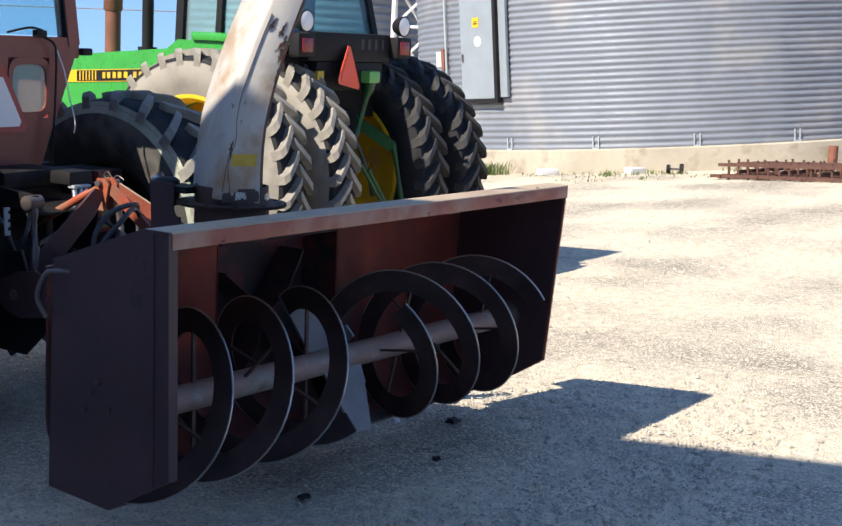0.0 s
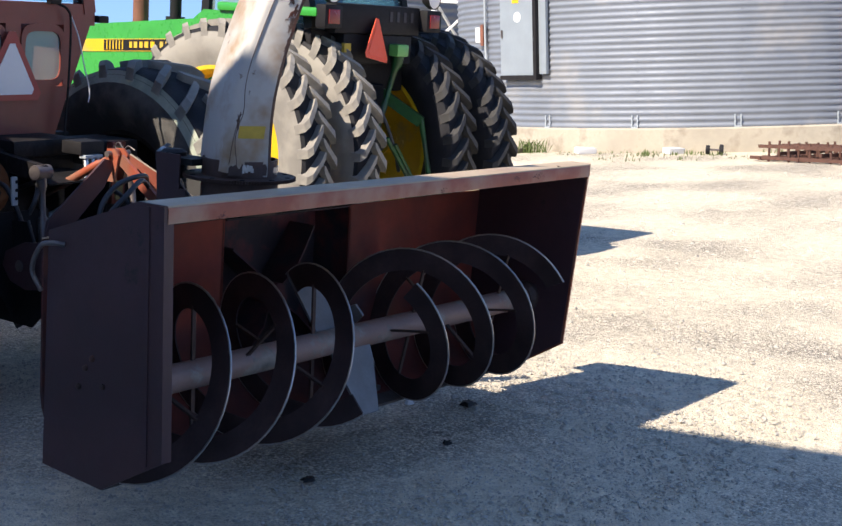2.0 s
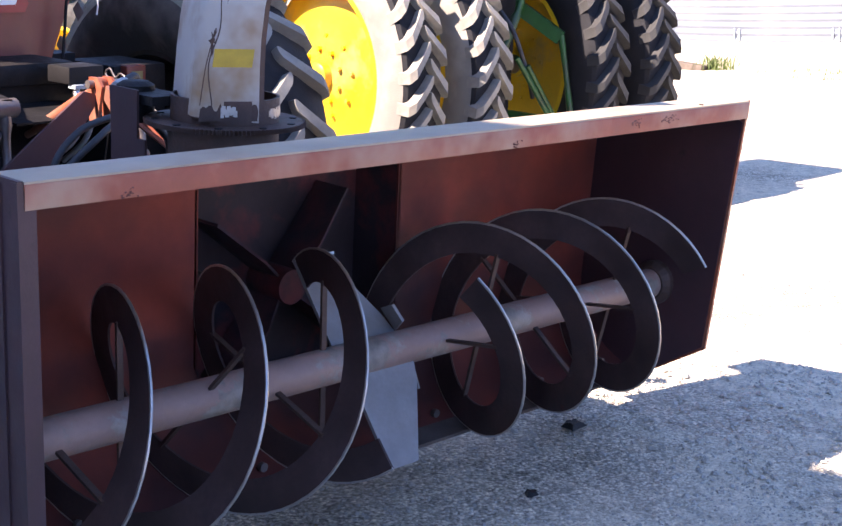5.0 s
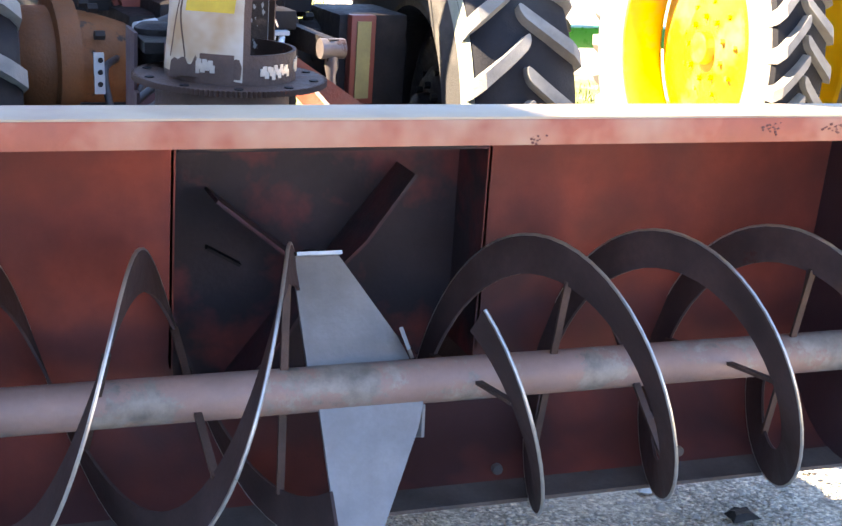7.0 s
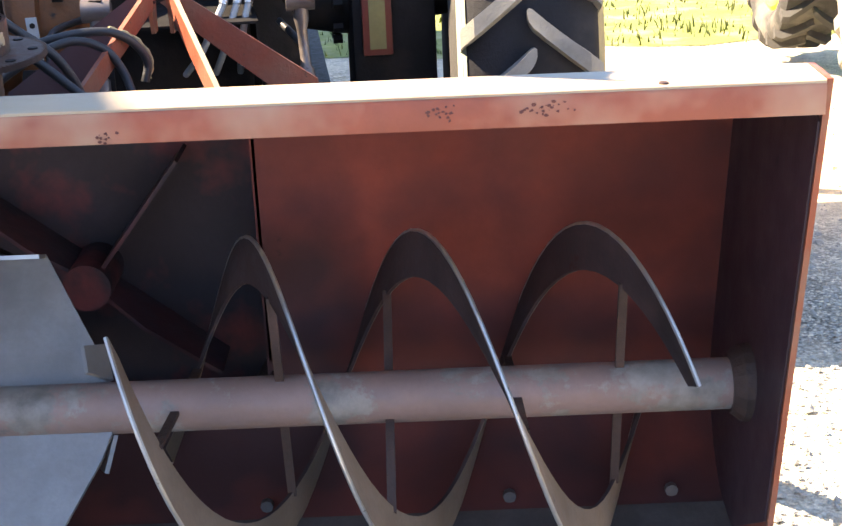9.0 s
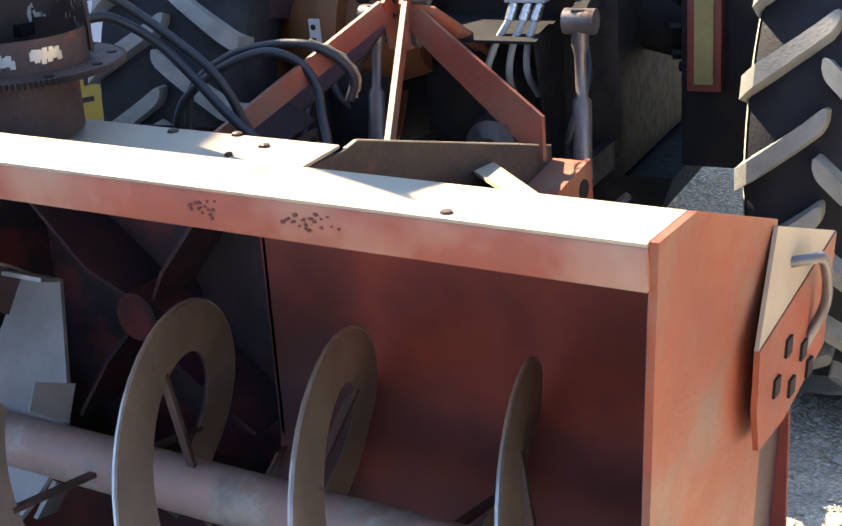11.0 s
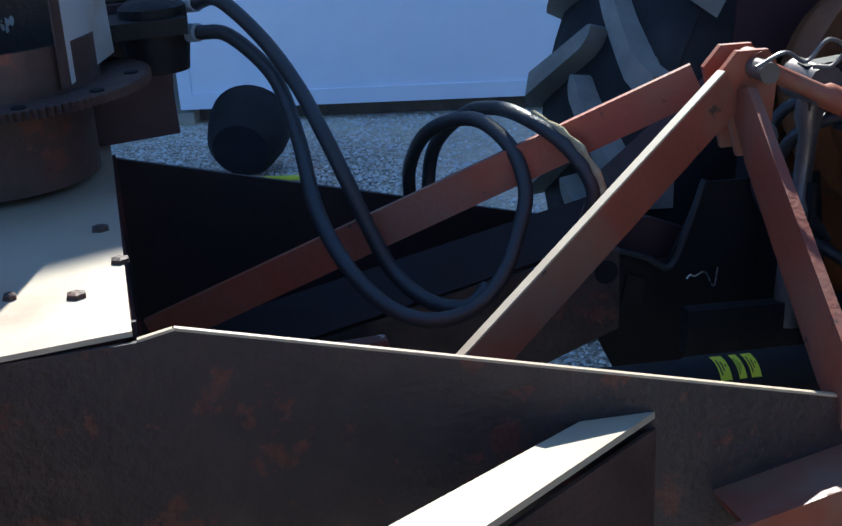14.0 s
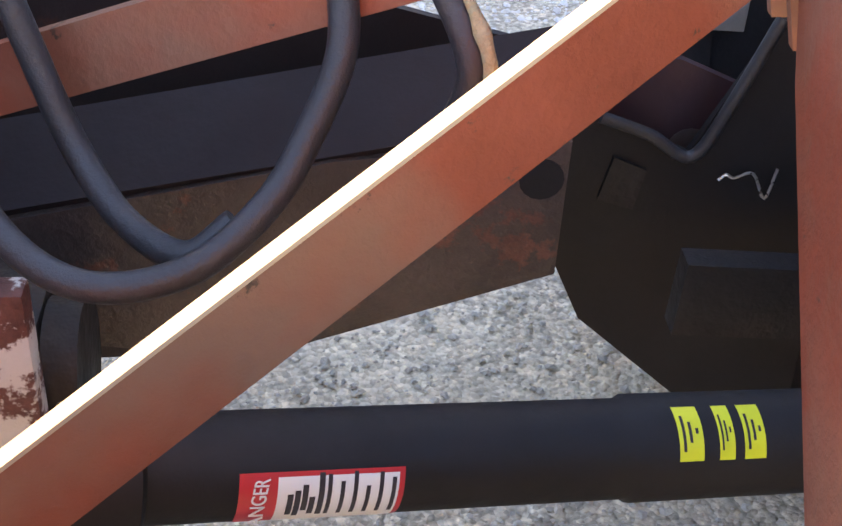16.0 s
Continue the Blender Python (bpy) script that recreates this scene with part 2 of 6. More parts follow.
M_DIMLUG = mat("scuffed_black_lug", (0.05, 0.049, 0.048), 0.75, var=0.4, scale=9, bump=0.25, bscale=120, dust=(0.10, 0.095, 0.085), damount=0.25)
M_DUSTY = mat("dusty_tyre_rubber", (0.05, 0.048, 0.045), 0.9, var=0.25, scale=5, bump=0.25, bscale=120, dust=(0.15, 0.14, 0.12), damount=0.3)
M_DKGREEN = mat("grimy_green_paint", (0.012, 0.085, 0.02), 0.4, var=0.4, scale=8, bump=0.1, dust=(0.04, 0.05, 0.03), damount=0.3)
M_GREEN = mat("green_paint", (0.035, 0.33, 0.05), 0.3, var=0.15, scale=4, bump=0.03)
M_YELLOW = mat("yellow_paint", (0.75, 0.46, 0.015), 0.38, var=0.12, scale=5, bump=0.05, dust=(0.45, 0.33, 0.12), damount=0.15)
M_CABRED = mat("cab_red_paint", (0.22, 0.045, 0.03), 0.42, var=0.2, scale=4, rust=RUST, amount=0.08, rscale=8, bump=0.05)
M_CASTING = mat("orange_casting", (0.21, 0.068, 0.018), 0.65, var=0.35, scale=6, rust=(0.06, 0.035, 0.025), amount=0.3, rscale=6, bump=0.3)
M_SIGN = mat("warning_orange", (0.90, 0.09, 0.02), 0.45, var=0.06, scale=8, bump=0)
M_SIGNRED = mat("sign_border_red", (0.35, 0.03, 0.025), 0.4, var=0.1, scale=8, bump=0)
M_WHITE = mat("white_enamel", (0.78, 0.78, 0.76), 0.4, var=0.06, scale=5, bump=0.02)
M_SHED = mat("white_painted_metal", (0.84, 0.89, 0.97), 0.42, var=0.06, scale=1.2, bump=0.03)
M_GALV = mat("galvanised_sheet", (0.20, 0.225, 0.26), 0.6, metal=0.2, var=0.14, scale=1.5, bump=0.04, dust=(0.27, 0.275, 0.28), dscale=0.8, damount=0.15)
M_CONC = mat("concrete", (0.46, 0.41, 0.32), 0.9, var=0.22, scale=1.5, bump=0.3, bscale=40, dust=(0.30, 0.26, 0.2), damount=0.2)
M_LEAD = mat("grey_enamel", (0.38, 0.42, 0.44), 0.4, var=0.1, scale=3, bump=0.03)
M_DOOR = mat("blue_grey_enamel", (0.25, 0.29, 0.32), 0.45, var=0.1, scale=3, bump=0.03)
M_DECAL = mat("faded_yellow_label", (0.55, 0.38, 0.04), 0.5, var=0.2, scale=20, bump=0)
M_LIME = mat("lime_label", (0.70, 0.72, 0.05), 0.45, var=0.1, scale=30, bump=0, rust=(0.02, 0.02, 0.02), amount=0.15, rscale=40)
M_DANGER = mat("danger_red", (0.62, 0.03, 0.04), 0.4, var=0.08, scale=20, bump=0)
M_INK = mat("ink", (0.025, 0.022, 0.03), 0.5, var=0.1, bump=0)
M_BLUE = mat("blue_paper", (0.30, 0.38, 0.85), 0.6, var=0.06, scale=6, bump=0.02)
M_CHROME = mat("bright_fitting", (0.62, 0.61, 0.6), 0.28, metal=0.9, var=0.15, scale=30, bump=0.05)
M_LABELBOX = mat("flaking_white_on_red", (0.60, 0.56, 0.50), 0.6, var=0.1, scale=8, rust=(0.17, 0.055, 0.04), amount=0.62, rscale=18, bump=0.3)
M_OLIVE = mat("faded_olive_label", (0.20, 0.20, 0.12), 0.5, var=0.15, scale=20, bump=0)
M_LENS = mat("red_lens", (0.25, 0.02, 0.02), 0.2, var=0.1, bump=0)
M_LAMP = mat("lamp_lens", (0.75, 0.76, 0.78), 0.15, var=0.05, bump=0)
M_SEAT = mat("blue_seat_cloth", (0.05, 0.10, 0.16), 0.7, var=0.2, bump=0.1)
M_GRASS = mat("dry_grass", (0.22, 0.25, 0.06), 0.9, var=0.35, scale=2.5, bump=0.5, bscale=30, dust=(0.36, 0.33, 0.16), damount=0.3)
M_WEED = mat("weeds", (0.10, 0.14, 0.035), 0.8, var=0.4, scale=6, bump=0)
M_WOODDARK = mat("weathered_plank", (0.14, 0.11, 0.085), 0.85, var=0.4, scale=9, bump=0.3)
M_OLDRUST = mat("old_brown_rust", (0.12, 0.055, 0.038), 0.85, var=0.45, scale=12, bump=0.3)
M_STACK = mat("rusty_exhaust", (0.24, 0.09, 0.055), 0.75, var=0.35, scale=6, bump=0.2)
M_CARTON = mat("yellow_carton", (0.45, 0.32, 0.06), 0.6, var=0.1, bump=0.02)
G_CAB = glass("cab_glass", (0.68, 0.86, 0.88), alpha=0.12)
G_RED = glass("tinted_cab_glass", (0.62, 0.80, 0.74), alpha=0.3)

# ---- mesh helpers ----
def finish(bm, smooth=True, ang=50):
    bmesh.ops.remove_doubles(bm, verts=bm.verts, dist=1e-5)
    bmesh.ops.recalc_face_normals(bm, faces=bm.faces)
    if smooth:
        for f in bm.faces:
            f.smooth = True
        lim = radians(ang)
        for e in bm.edges:
            e.smooth = len(e.link_faces) == 2 and e.calc_face_angle(3.2) < lim


def part(name, bm, material, parent=None, label="", smooth=True):
    finish(bm, smooth)
    me = bpy.data.meshes.new(name)
    bm.to_mesh(me)
    bm.free()
    me.materials.append(material)
    ob = new(name, me)
    if parent:
        ob.parent = parent
    if label:
        ob["label"] = label
    return ob


def thing(name, label, category, at=(0, 0, 0), group="", kind=""):
    ob = new(name)
    ob.location = at
    ob.empty_display_size = 0.1
    return tagged(ob, label, category, group, kind)


def B():
    return bmesh.new()


def box(bm, lo, hi, m=None, bevel=0.0):
    vs = [bm.verts.new((x, y, z)) for x in (lo[0], hi[0]) for y in (lo[1], hi[1]) for z in (lo[2], hi[2])]
    for q in ((0, 1, 3, 2), (4, 6, 7, 5), (0, 4, 5, 1), (2, 3, 7, 6), (0, 2, 6, 4), (1, 5, 7, 3)):
        bm.faces.new([vs[i] for i in q])
    if bevel:
        es = {e for v in vs for e in v.link_edges}
        bmesh.ops.bevel(bm, geom=list(es), offset=bevel, segments=2, affect="EDGES", profile=0.6)
    if m is not None:
        for v in (vs if not bevel else bm.verts):
            v.co = m @ v.co
    return bm


def prism(bm, pts, axis, a, c):
    """A polygon in the plane across the axis, pushed from a to c along it."""
    def put(p, h):
        q = list(p)
        q.insert(axis, h)
        return bm.verts.new(q)
    lo, hi = [put(p, a) for p in pts], [put(p, c) for p in pts]
    bm.faces.new(lo[::-1])
    bm.faces.new(hi)
    for i in range(len(pts)):
        j = (i + 1) % len(pts)
        bm.faces.new((lo[i], lo[j], hi[j], hi[i]))
    return bm


def plate(bm, pts, thick):
    """A flat plate with the corners pts, thickened across its face."""
    p = [Vector(q) for q in pts]
    nrm = (p[1] - p[0]).cross(p[2] - p[0]).normalized() * thick
    lo, hi = [bm.verts.new(q) for q in p], [bm.verts.new(q + nrm) for q in p]
    bm.faces.new(lo[::-1])
    bm.faces.new(hi)
    for i in range(len(p)):
        j = (i + 1) % len(p)
        bm.faces.new((lo[i], lo[j], hi[j], hi[i]))
    return bm


def curve_pts(ctrl, n=8):
    """Smooth points through ctrl."""
    c = [Vector(p) for p in ctrl]
    c = [2 * c[0] - c[1]] + c + [2 * c[-1] - c[-2]]
    out = []
    for i in range(1, len(c) - 2):
        for k in range(n):
            t = k / n
            a, b_, d, e = c[i - 1], c[i], c[i + 1], c[i + 2]
            out.append(0.5 * (2 * b_ + (d - a) * t + (2 * a - 5 * b_ + 4 * d - e) * t * t + (3 * b_ - a - 3 * d + e) * t ** 3))
    out.append(c[-2])
    return out


def tube(bm, pts, r, n=10, caps=True):
    pts = [Vector(p) for p in pts]
    rs = r if isinstance(r, (list, tuple)) else [r] * len(pts)
    up, rings = None, []
    for i, p in enumerate(pts):
        d = (pts[min(i + 1, len(pts) - 1)] - pts[max(i - 1, 0)]).normalized()
        if up is None:
            up = d.orthogonal().normalized()
        up = (up - d * up.dot(d)).normalized()
        s = d.cross(up)
        rings.append([bm.verts.new(p + rs[i] * (up * math.cos(2 * math.pi * k / n) + s * math.sin(2 * math.pi * k / n))) for k in range(n)])
    for a, c in zip(rings, rings[1:]):
        for k in range(n):
            bm.faces.new((a[k], a[(k + 1) % n], c[(k + 1) % n], c[k]))
    if caps:
        bm.faces.new(rings[0][::-1])
        bm.faces.new(rings[-1])
    return bm


def cyl(bm, a, c, r, r2=None, n=20):
    return tube(bm, [a, c], [r, r if r2 is None else r2], n)


def bar(bm, a, c, w, h, up=(0, 0, 1)):
    """A rectangular bar from a to c, w across and h along up."""
    a, c = Vector(a), Vector(c)
    d = (c - a).normalized()
    s = d.cross(Vector(up)).normalized()
    u = s.cross(d)
    vs = [bm.verts.new(p + s * (i * w / 2) + u * (j * h / 2)) for p in (a, c) for i, j in ((-1, -1), (1, -1), (1, 1), (-1, 1))]
    for q in ((3, 2, 1, 0), (4, 5, 6, 7), (0, 1, 5, 4), (1, 2, 6, 5), (2, 3, 7, 6), (3, 0, 4, 7)):
        bm.faces.new([vs[i] for i in q])
    return bm


def lathe(bm, prof, n=48, at=(0, 0, 0), axis=0):
    """Profile of (along the axis, radius), turned round the axis."""
    rings = []
    for h, r in prof:
        ring = []
        for k in range(n):
            t = 2 * math.pi * k / n
            q = [r * math.cos(t), r * math.sin(t)]
            q.insert(axis, h)
            ring.append(bm.verts.new([q[i] + at[i] for i in range(3)]))
        rings.append(ring)
    for a, c in zip(rings, rings[1:]):
        for k in range(n):
            bm.faces.new((a[k], a[(k + 1) % n], c[(k + 1) % n], c[k]))
    return rings


def solid_lathe(bm, prof, n=48, at=(0, 0, 0), axis=0):
    r = lathe(bm, prof, n, at, axis)
    bm.faces.new(r[0][::-1])
    bm.faces.new(r[-1])
    return bm


def writing(name, text, size, m, material, parent, extrude=0.0003):
    cu = bpy.data.curves.new(name, "FONT")
    cu.body, cu.size, cu.extrude = text, size, extrude
    cu.align_x, cu.align_y = "CENTER", "CENTER"
    tmp = bpy.data.objects.new(name, cu)
    scene.collection.objects.link(tmp)
    me = bpy.data.meshes.new_from_object(tmp.evaluated_get(bpy.context.evaluated_depsgraph_get()))
    bpy.data.objects.remove(tmp)
    me.materials.append(material)
    ob = new(name, me)
    ob.matrix_world = m
    ob.parent = parent
    return ob

# ---- ground and yard ----
def ease(a, c, v):
    t = min(1.0, max(0.0, (v - a) / (c - a)))
    return t * t * (3 - 2 * t)


def ground_z(x, y):
    """The yard falls away gently behind the blower, and climbs towards the bin's far side."""
    near = -0.047 * max(0.0, y - 0.3) * ease(-2.5, -0.3, x)
    far = 0.0274 * x - 0.0918 * max(y, 1.0)
    w = ease(6.0, 12.0, x)
    return near * (1 - w) + far * w


def build_ground():
    bm = B()
    n, s = 96, 12.0
    near = {}
    for i in range(n + 1):
        for j in range(n + 1):
            x, y = -6 + s * i / n, -5 + s * j / n
            edge = min(1.0, 4 * min(i, j, n - i, n - j) / n)
            z = ground_z(x, y) + (noise.noise(Vector((x * 0.9, y * 0.9, 0))) * 0.010 + noise.noise(Vector((x * 4, y * 4, 3))) * 0.006) * edge - 0.006 * edge
            near[i, j] = bm.verts.new((x, y, z))
    for i in range(n):
        for j in range(n):
            bm.faces.new((near[i, j], near[i + 1, j], near[i + 1, j + 1], near[i, j + 1]))
    rim = [near[i, 0] for i in range(n + 1)] + [near[n, j] for j in range(1, n + 1)] + [near[i, n] for i in range(n - 1, -1, -1)] + [near[0, j] for j in range(n - 1, 0, -1)]
    prev = rim
    for r in (0.15, 0.35, 0.6, 0.9, 1.3, 1.8, 2.5, 3.5, 6, 12, 30, 120):
        ring = []
        for v in rim:
            x, y = v.co.x + v.co.x * r, v.co.y + (v.co.y - 1) * r
            ring.append(bm.verts.new((x, y, ground_z(x, y))))
        for k in range(len(rim)):
            bm.faces.new((prev[k], prev[(k + 1) % len(rim)], ring[(k + 1) % len(rim)], ring[k]))
        prev = ring
    tagged(part("ground", bm, M_GRAVEL), "pale crushed limestone gravel yard, sunlit and shaded", "ground", kind="structure")


build_ground()


def build_stones():
    """Loose stones where the eye comes near the ground."""
    rng = random.Random(7)
    verts, faces = [], []
    base = [(1, 0, 0.1), (0.3, 0.9, 0), (-0.8, 0.6, 0.1), (-0.8, -0.6, 0), (0.3, -0.9, 0.1), (0.45, 0.3, 0.62), (-0.45, 0.3, 0.55), (-0.1, -0.5, 0.6)]
    tri = [(0, 1, 5), (1, 2, 6), (1, 6, 5), (2, 3, 6), (3, 7, 6), (3, 4, 7), (4, 0, 7), (0, 5, 7), (5, 6, 7)]
    def scatter(count, x0, x1, y0, y1, s0, s1):
        for _ in range(count):
            x, y = rng.uniform(x0, x1), rng.uniform(y0, y1)
            r = s0 * (s1 / s0) ** (rng.random() ** 2.2)
            a, f = rng.uniform(0, 6.283), rng.uniform(0.6, 1.0)
            k = len(verts)
            for p in base:
                jx, jy, jz = (p[0] * rng.uniform(.75, 1.2) * r, p[1] * f * rng.uniform(.75, 1.2) * r, p[2] * rng.uniform(.7, 1.3) * r)
                verts.append((x + jx * math.cos(a) - jy * math.sin(a), y + jx * math.sin(a) + jy * math.cos(a), jz - 0.004 + ground_z(x, y)))
            faces.extend((k + i, k + j, k + l) for i, j, l in tri)
    scatter(30000, -1.9, 2.6, -0.9, 2.6, 0.003, 0.011)
    scatter(7000, 0.8, 6.0, -2.0, 5.0, 0.004, 0.02)
    scatter(5000, -3.2, 1.2, -1.6, -0.2, 0.004, 0.013)
    scatter(1800, 5, 13, -2, 7, 0.008, 0.03)
    def heap(material, label):
        me = bpy.data.meshes.new("loose_stones")
        me.from_pydata(verts, [], faces)
        me.materials.append(material)
        tagged(new("loose_stones", me), label, "gravel", kind="stuff")
        verts.clear()
        faces.clear()
    heap(M_STONE, "loose grey and buff limestone chips")
    scatter(30000, -4.7, -1.5, 0.3, 4.0, 0.004, 0.014)
    heap(M_STONEPALE, "pale limestone chips along the shed")


build_stones()

# ---- snow blower ----
HALF, TOP = 1.25, 1.118                     # half its width; height of its front lip
AY, AZ, AR = 0.254, 0.492, 0.304             # the auger's axis and radius
blower = thing("snow_blower", "faded red tractor-mounted snow blower with chipped white chute, raised off gravel", "snow blower", (0, 0.3, 0))


def bp(name, bm, material, label="", parent=None, smooth=True):
    o = part(name, bm, material, None, label, smooth)
    o.parent = parent or blower
    o.matrix_parent_inverse = blower.matrix_basis.inverted() if not parent else Matrix()
    return o


def lean(bm):
    """The end panel on this side was knocked inwards at its foot."""
    for v in bm.verts:
        v.co.x += 0.014 - 0.045 * max(0.0, TOP - v.co.z) / 0.8
    return bm


def build_housing():
    side = [(0.0, TOP), (0.11, TOP), (0.515, 0.975), (0.53, 0.205), (0.25, 0.185), (-0.02, 0.335)]
    side_b = [(0.0, TOP), (0.11, TOP), (0.42, 1.010), (0.43, 0.24), (0.25, 0.185), (0.04, 0.315)]
    for s in (-1, 1):
        bm = B()
        prism(bm, side if s < 0 else side_b, 0, s * HALF, s * (HALF - 0.010))
        if s > 0:
            lean(bm)
        # the left panel takes the darker red, so its shade is painted in
        panel = bp("end_panel", bm, M_ENDRED if s < 0 else M_RED, "red steel end panel, darkened to paint in shade" if s < 0 else "faded orange-red steel end panel")
        if s > 0:
            # thin dark sheet added to paint shade on the panel's inner face
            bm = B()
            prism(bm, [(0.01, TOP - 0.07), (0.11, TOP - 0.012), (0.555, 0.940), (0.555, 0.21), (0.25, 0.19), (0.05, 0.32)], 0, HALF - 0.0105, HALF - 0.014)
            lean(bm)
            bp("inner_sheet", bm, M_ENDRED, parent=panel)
        if s < 0:
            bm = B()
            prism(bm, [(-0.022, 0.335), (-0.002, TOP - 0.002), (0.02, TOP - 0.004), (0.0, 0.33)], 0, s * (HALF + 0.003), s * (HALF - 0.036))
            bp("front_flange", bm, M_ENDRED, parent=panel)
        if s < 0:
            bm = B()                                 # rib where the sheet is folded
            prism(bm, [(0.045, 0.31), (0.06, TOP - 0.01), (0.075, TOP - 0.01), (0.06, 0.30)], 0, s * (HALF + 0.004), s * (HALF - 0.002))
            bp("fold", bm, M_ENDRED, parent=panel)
        bm = B()
        for y, z in ((0.30, 0.60), (0.33, 0.565), (0.25, 0.52), (0.36, 0.50)):
            solid_lathe(bm, [(s * (HALF - 0.001), 0.011), (s * (HALF + 0.006), 0.010), (s * (HALF + 0.008), 0.006)], 8, (0, y, z))
        bp("bearing_bolts", lean(bm) if s > 0 else bm, M_RUSTY, parent=panel)
        if s > 0:                                    # slotted skid shoe, flared out from the panel
            T1, T2, T3 = (HALF + .001, 0.40, 1.007), (HALF + 0.012, 0.65, 0.921), (HALF + 0.020, 0.294, 0.878)
            bm = B()
            plate(bm, [T2, (HALF + 0.010, 0.648, 0.745), (HALF + 0.014, 0.45, 0.71), (HALF + 0.018, 0.33, 0.72), (HALF + 0.020, 0.30, 0.79), T3], -0.008)
            shoe = bp("skid_shoe", lean(bm), M_RED, "worn skid shoe with bolt slots")
            bm = B()
            plate(bm, [T1, T2, T3], -0.006)
            bp("shoe_cap", lean(bm), M_DECK, parent=shoe)
            for y, z in ((0.515, 0.79), (0.558, 0.745), (0.465, 0.755), (0.385, 0.79), (0.43, 0.83)):
                bm = B()
                x = HALF + 0.028 - 0.023 * (y - 0.30)
                box(bm, (x - .012, y - .012, z - 0.013), (x + .003, y + .012, z + 0.013))
                bp("slot", lean(bm), M_BLACK, parent=shoe)
        bm = B()
        tube(bm, curve_pts([(s * HALF, 0.44, 0.94), (s * (HALF + 0.035), 0.46, 0.945), (s * (HALF + 0.045), 0.50, 0.93), (s * (HALF + 0.04), 0.545, 0.85), (s * (HALF + 0.015), 0.53, 0.78)], 6), 0.008, 8)
        bp("latch_pin", lean(bm) if s > 0 else bm, M_STEEL, "bent steel rod")
    # front lip and deck
    XE, XR = HALF - 0.0115, HALF + 0.0025
    bm = B()
    prism(bm, [(-0.005, TOP - 0.055), (-0.006, TOP - 0.012), (-0.003, TOP - 0.0065), (0.003, TOP - 0.0065), (0.003, TOP - 0.055)], 0, -XE, XR)
    lip = bp("front_lip", bm, M_LIP, "folded front lip, paint worn and stained")
    rng = random.Random(21)
    for x, w, z, count in ((0.663, 0.014, 0.026, 20), (0.815, 0.022, 0.026, 30), (0.15, 0.010, 0.045, 10), (-1.02, 0.014, 0.045, 14)):
        bm = B()                                     # a patch of small flecks where paint has gone
        for k in range(count):
            cx, cz, r = x + rng.gauss(0, w), TOP - z + rng.gauss(0, .006), rng.uniform(.0008, .0034)
            cz = min(TOP - .014, max(TOP - .053, cz))
            prism(bm, [(cx + r * rng.uniform(.5, 1.5) * math.cos(q * math.pi / 3), cz + r * rng.uniform(.5, 1.1) * math.sin(q * math.pi / 3)) for q in range(6)], 1, -0.0068 - .00002 * k, -0.0045)
        bp("stain", bm, M_DULLRED, parent=lip)
    bm = B()
    prism(bm, [(-0.003, TOP - 0.002), (0.0, TOP), (0.11, TOP), (0.548, 0.946), (0.563, 0.9435), (0.563, 0.9375), (0.11, TOP - 0.006), (-0.003, TOP - 0.006)], 0, -XE, XR)
    deck = bp("deck", bm, M_DECK, "sloping top deck, red paint worn to pale dusty tan")
    bm = B()
    solid_lathe(bm, [(TOP, 0.008), (TOP + 0.003, 0.007)], 10, (1.007, 0.010, 0), 2)
    bp("rivet", bm, M_RUSTY, parent=deck)
    bm = B()                                         # top of the fan casing
    plate(bm, [(-0.50, 0.564, 0.937), (0.372, 0.564, 0.937), (0.350, 0.744, 0.937), (-0.50, 0.744, 0.937)], 0.006)
    cas = bp("casing_top", bm, M_DECK, "flat casing top with bolts")
    bm = B()
    for x, y in ((0.221, 0.690), (0.195, 0.619), (-0.02, 0.72), (0.12, 0.74), (-0.45, 0.70)):
        z = 0.943
        r = 0.7 if (x, y) == (0.195, 0.619) else 1.0
        solid_lathe(bm, [(z, 0.012 * r), (z + 0.005, 0.011 * r), (z + 0.007, 0.005)], 6, (x, y, 0), 2)
    bp("bolts", bm, M_RUSTY, parent=cas)
    # unseen strip added below the joint to keep sun out of the throat
    bm = B()
    box(bm, (-0.415, 0.545, 0.9305), (0.2985, 0.590, 0.9365))
    bp("joint_strip", bm, M_THROAT)
    # back sheet with the throat to the fan
    YB = 0.552
    X0, X1 = -0.42, 0.30
    def back(x0, x1):
        bm = B()
        pr = [(YB, 0.938)] + [(YB, 0.938 - 0.12 * k) for k in range(1, 4)]
        for k in range(9):
            a = radians(0 + 76 * k / 8)
            pr.append((min(YB, AY + (AR + 0.003) * math.cos(a)), AZ - (AR + 0.003) * math.sin(a)))
        inner = pr
        outer = [(y + 0.008, z - 0.004) for y, z in pr]
        prism(bm, inner + outer[::-1], 0, x0, x1)
        return bm
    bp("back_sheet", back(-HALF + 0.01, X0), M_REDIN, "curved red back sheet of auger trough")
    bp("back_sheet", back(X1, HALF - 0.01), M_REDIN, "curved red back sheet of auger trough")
    bm = B()
    pr = [(AY + (AR + 0.003) * math.cos(radians(a)), AZ - (AR + 0.003) * math.sin(radians(a))) for a in (28, 38, 48, 58, 68, 76)]
    prism(bm, pr + [(y + 0.008, z - 0.004) for y, z in pr][::-1], 0, X0, X1)
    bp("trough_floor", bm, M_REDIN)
    bm = B()
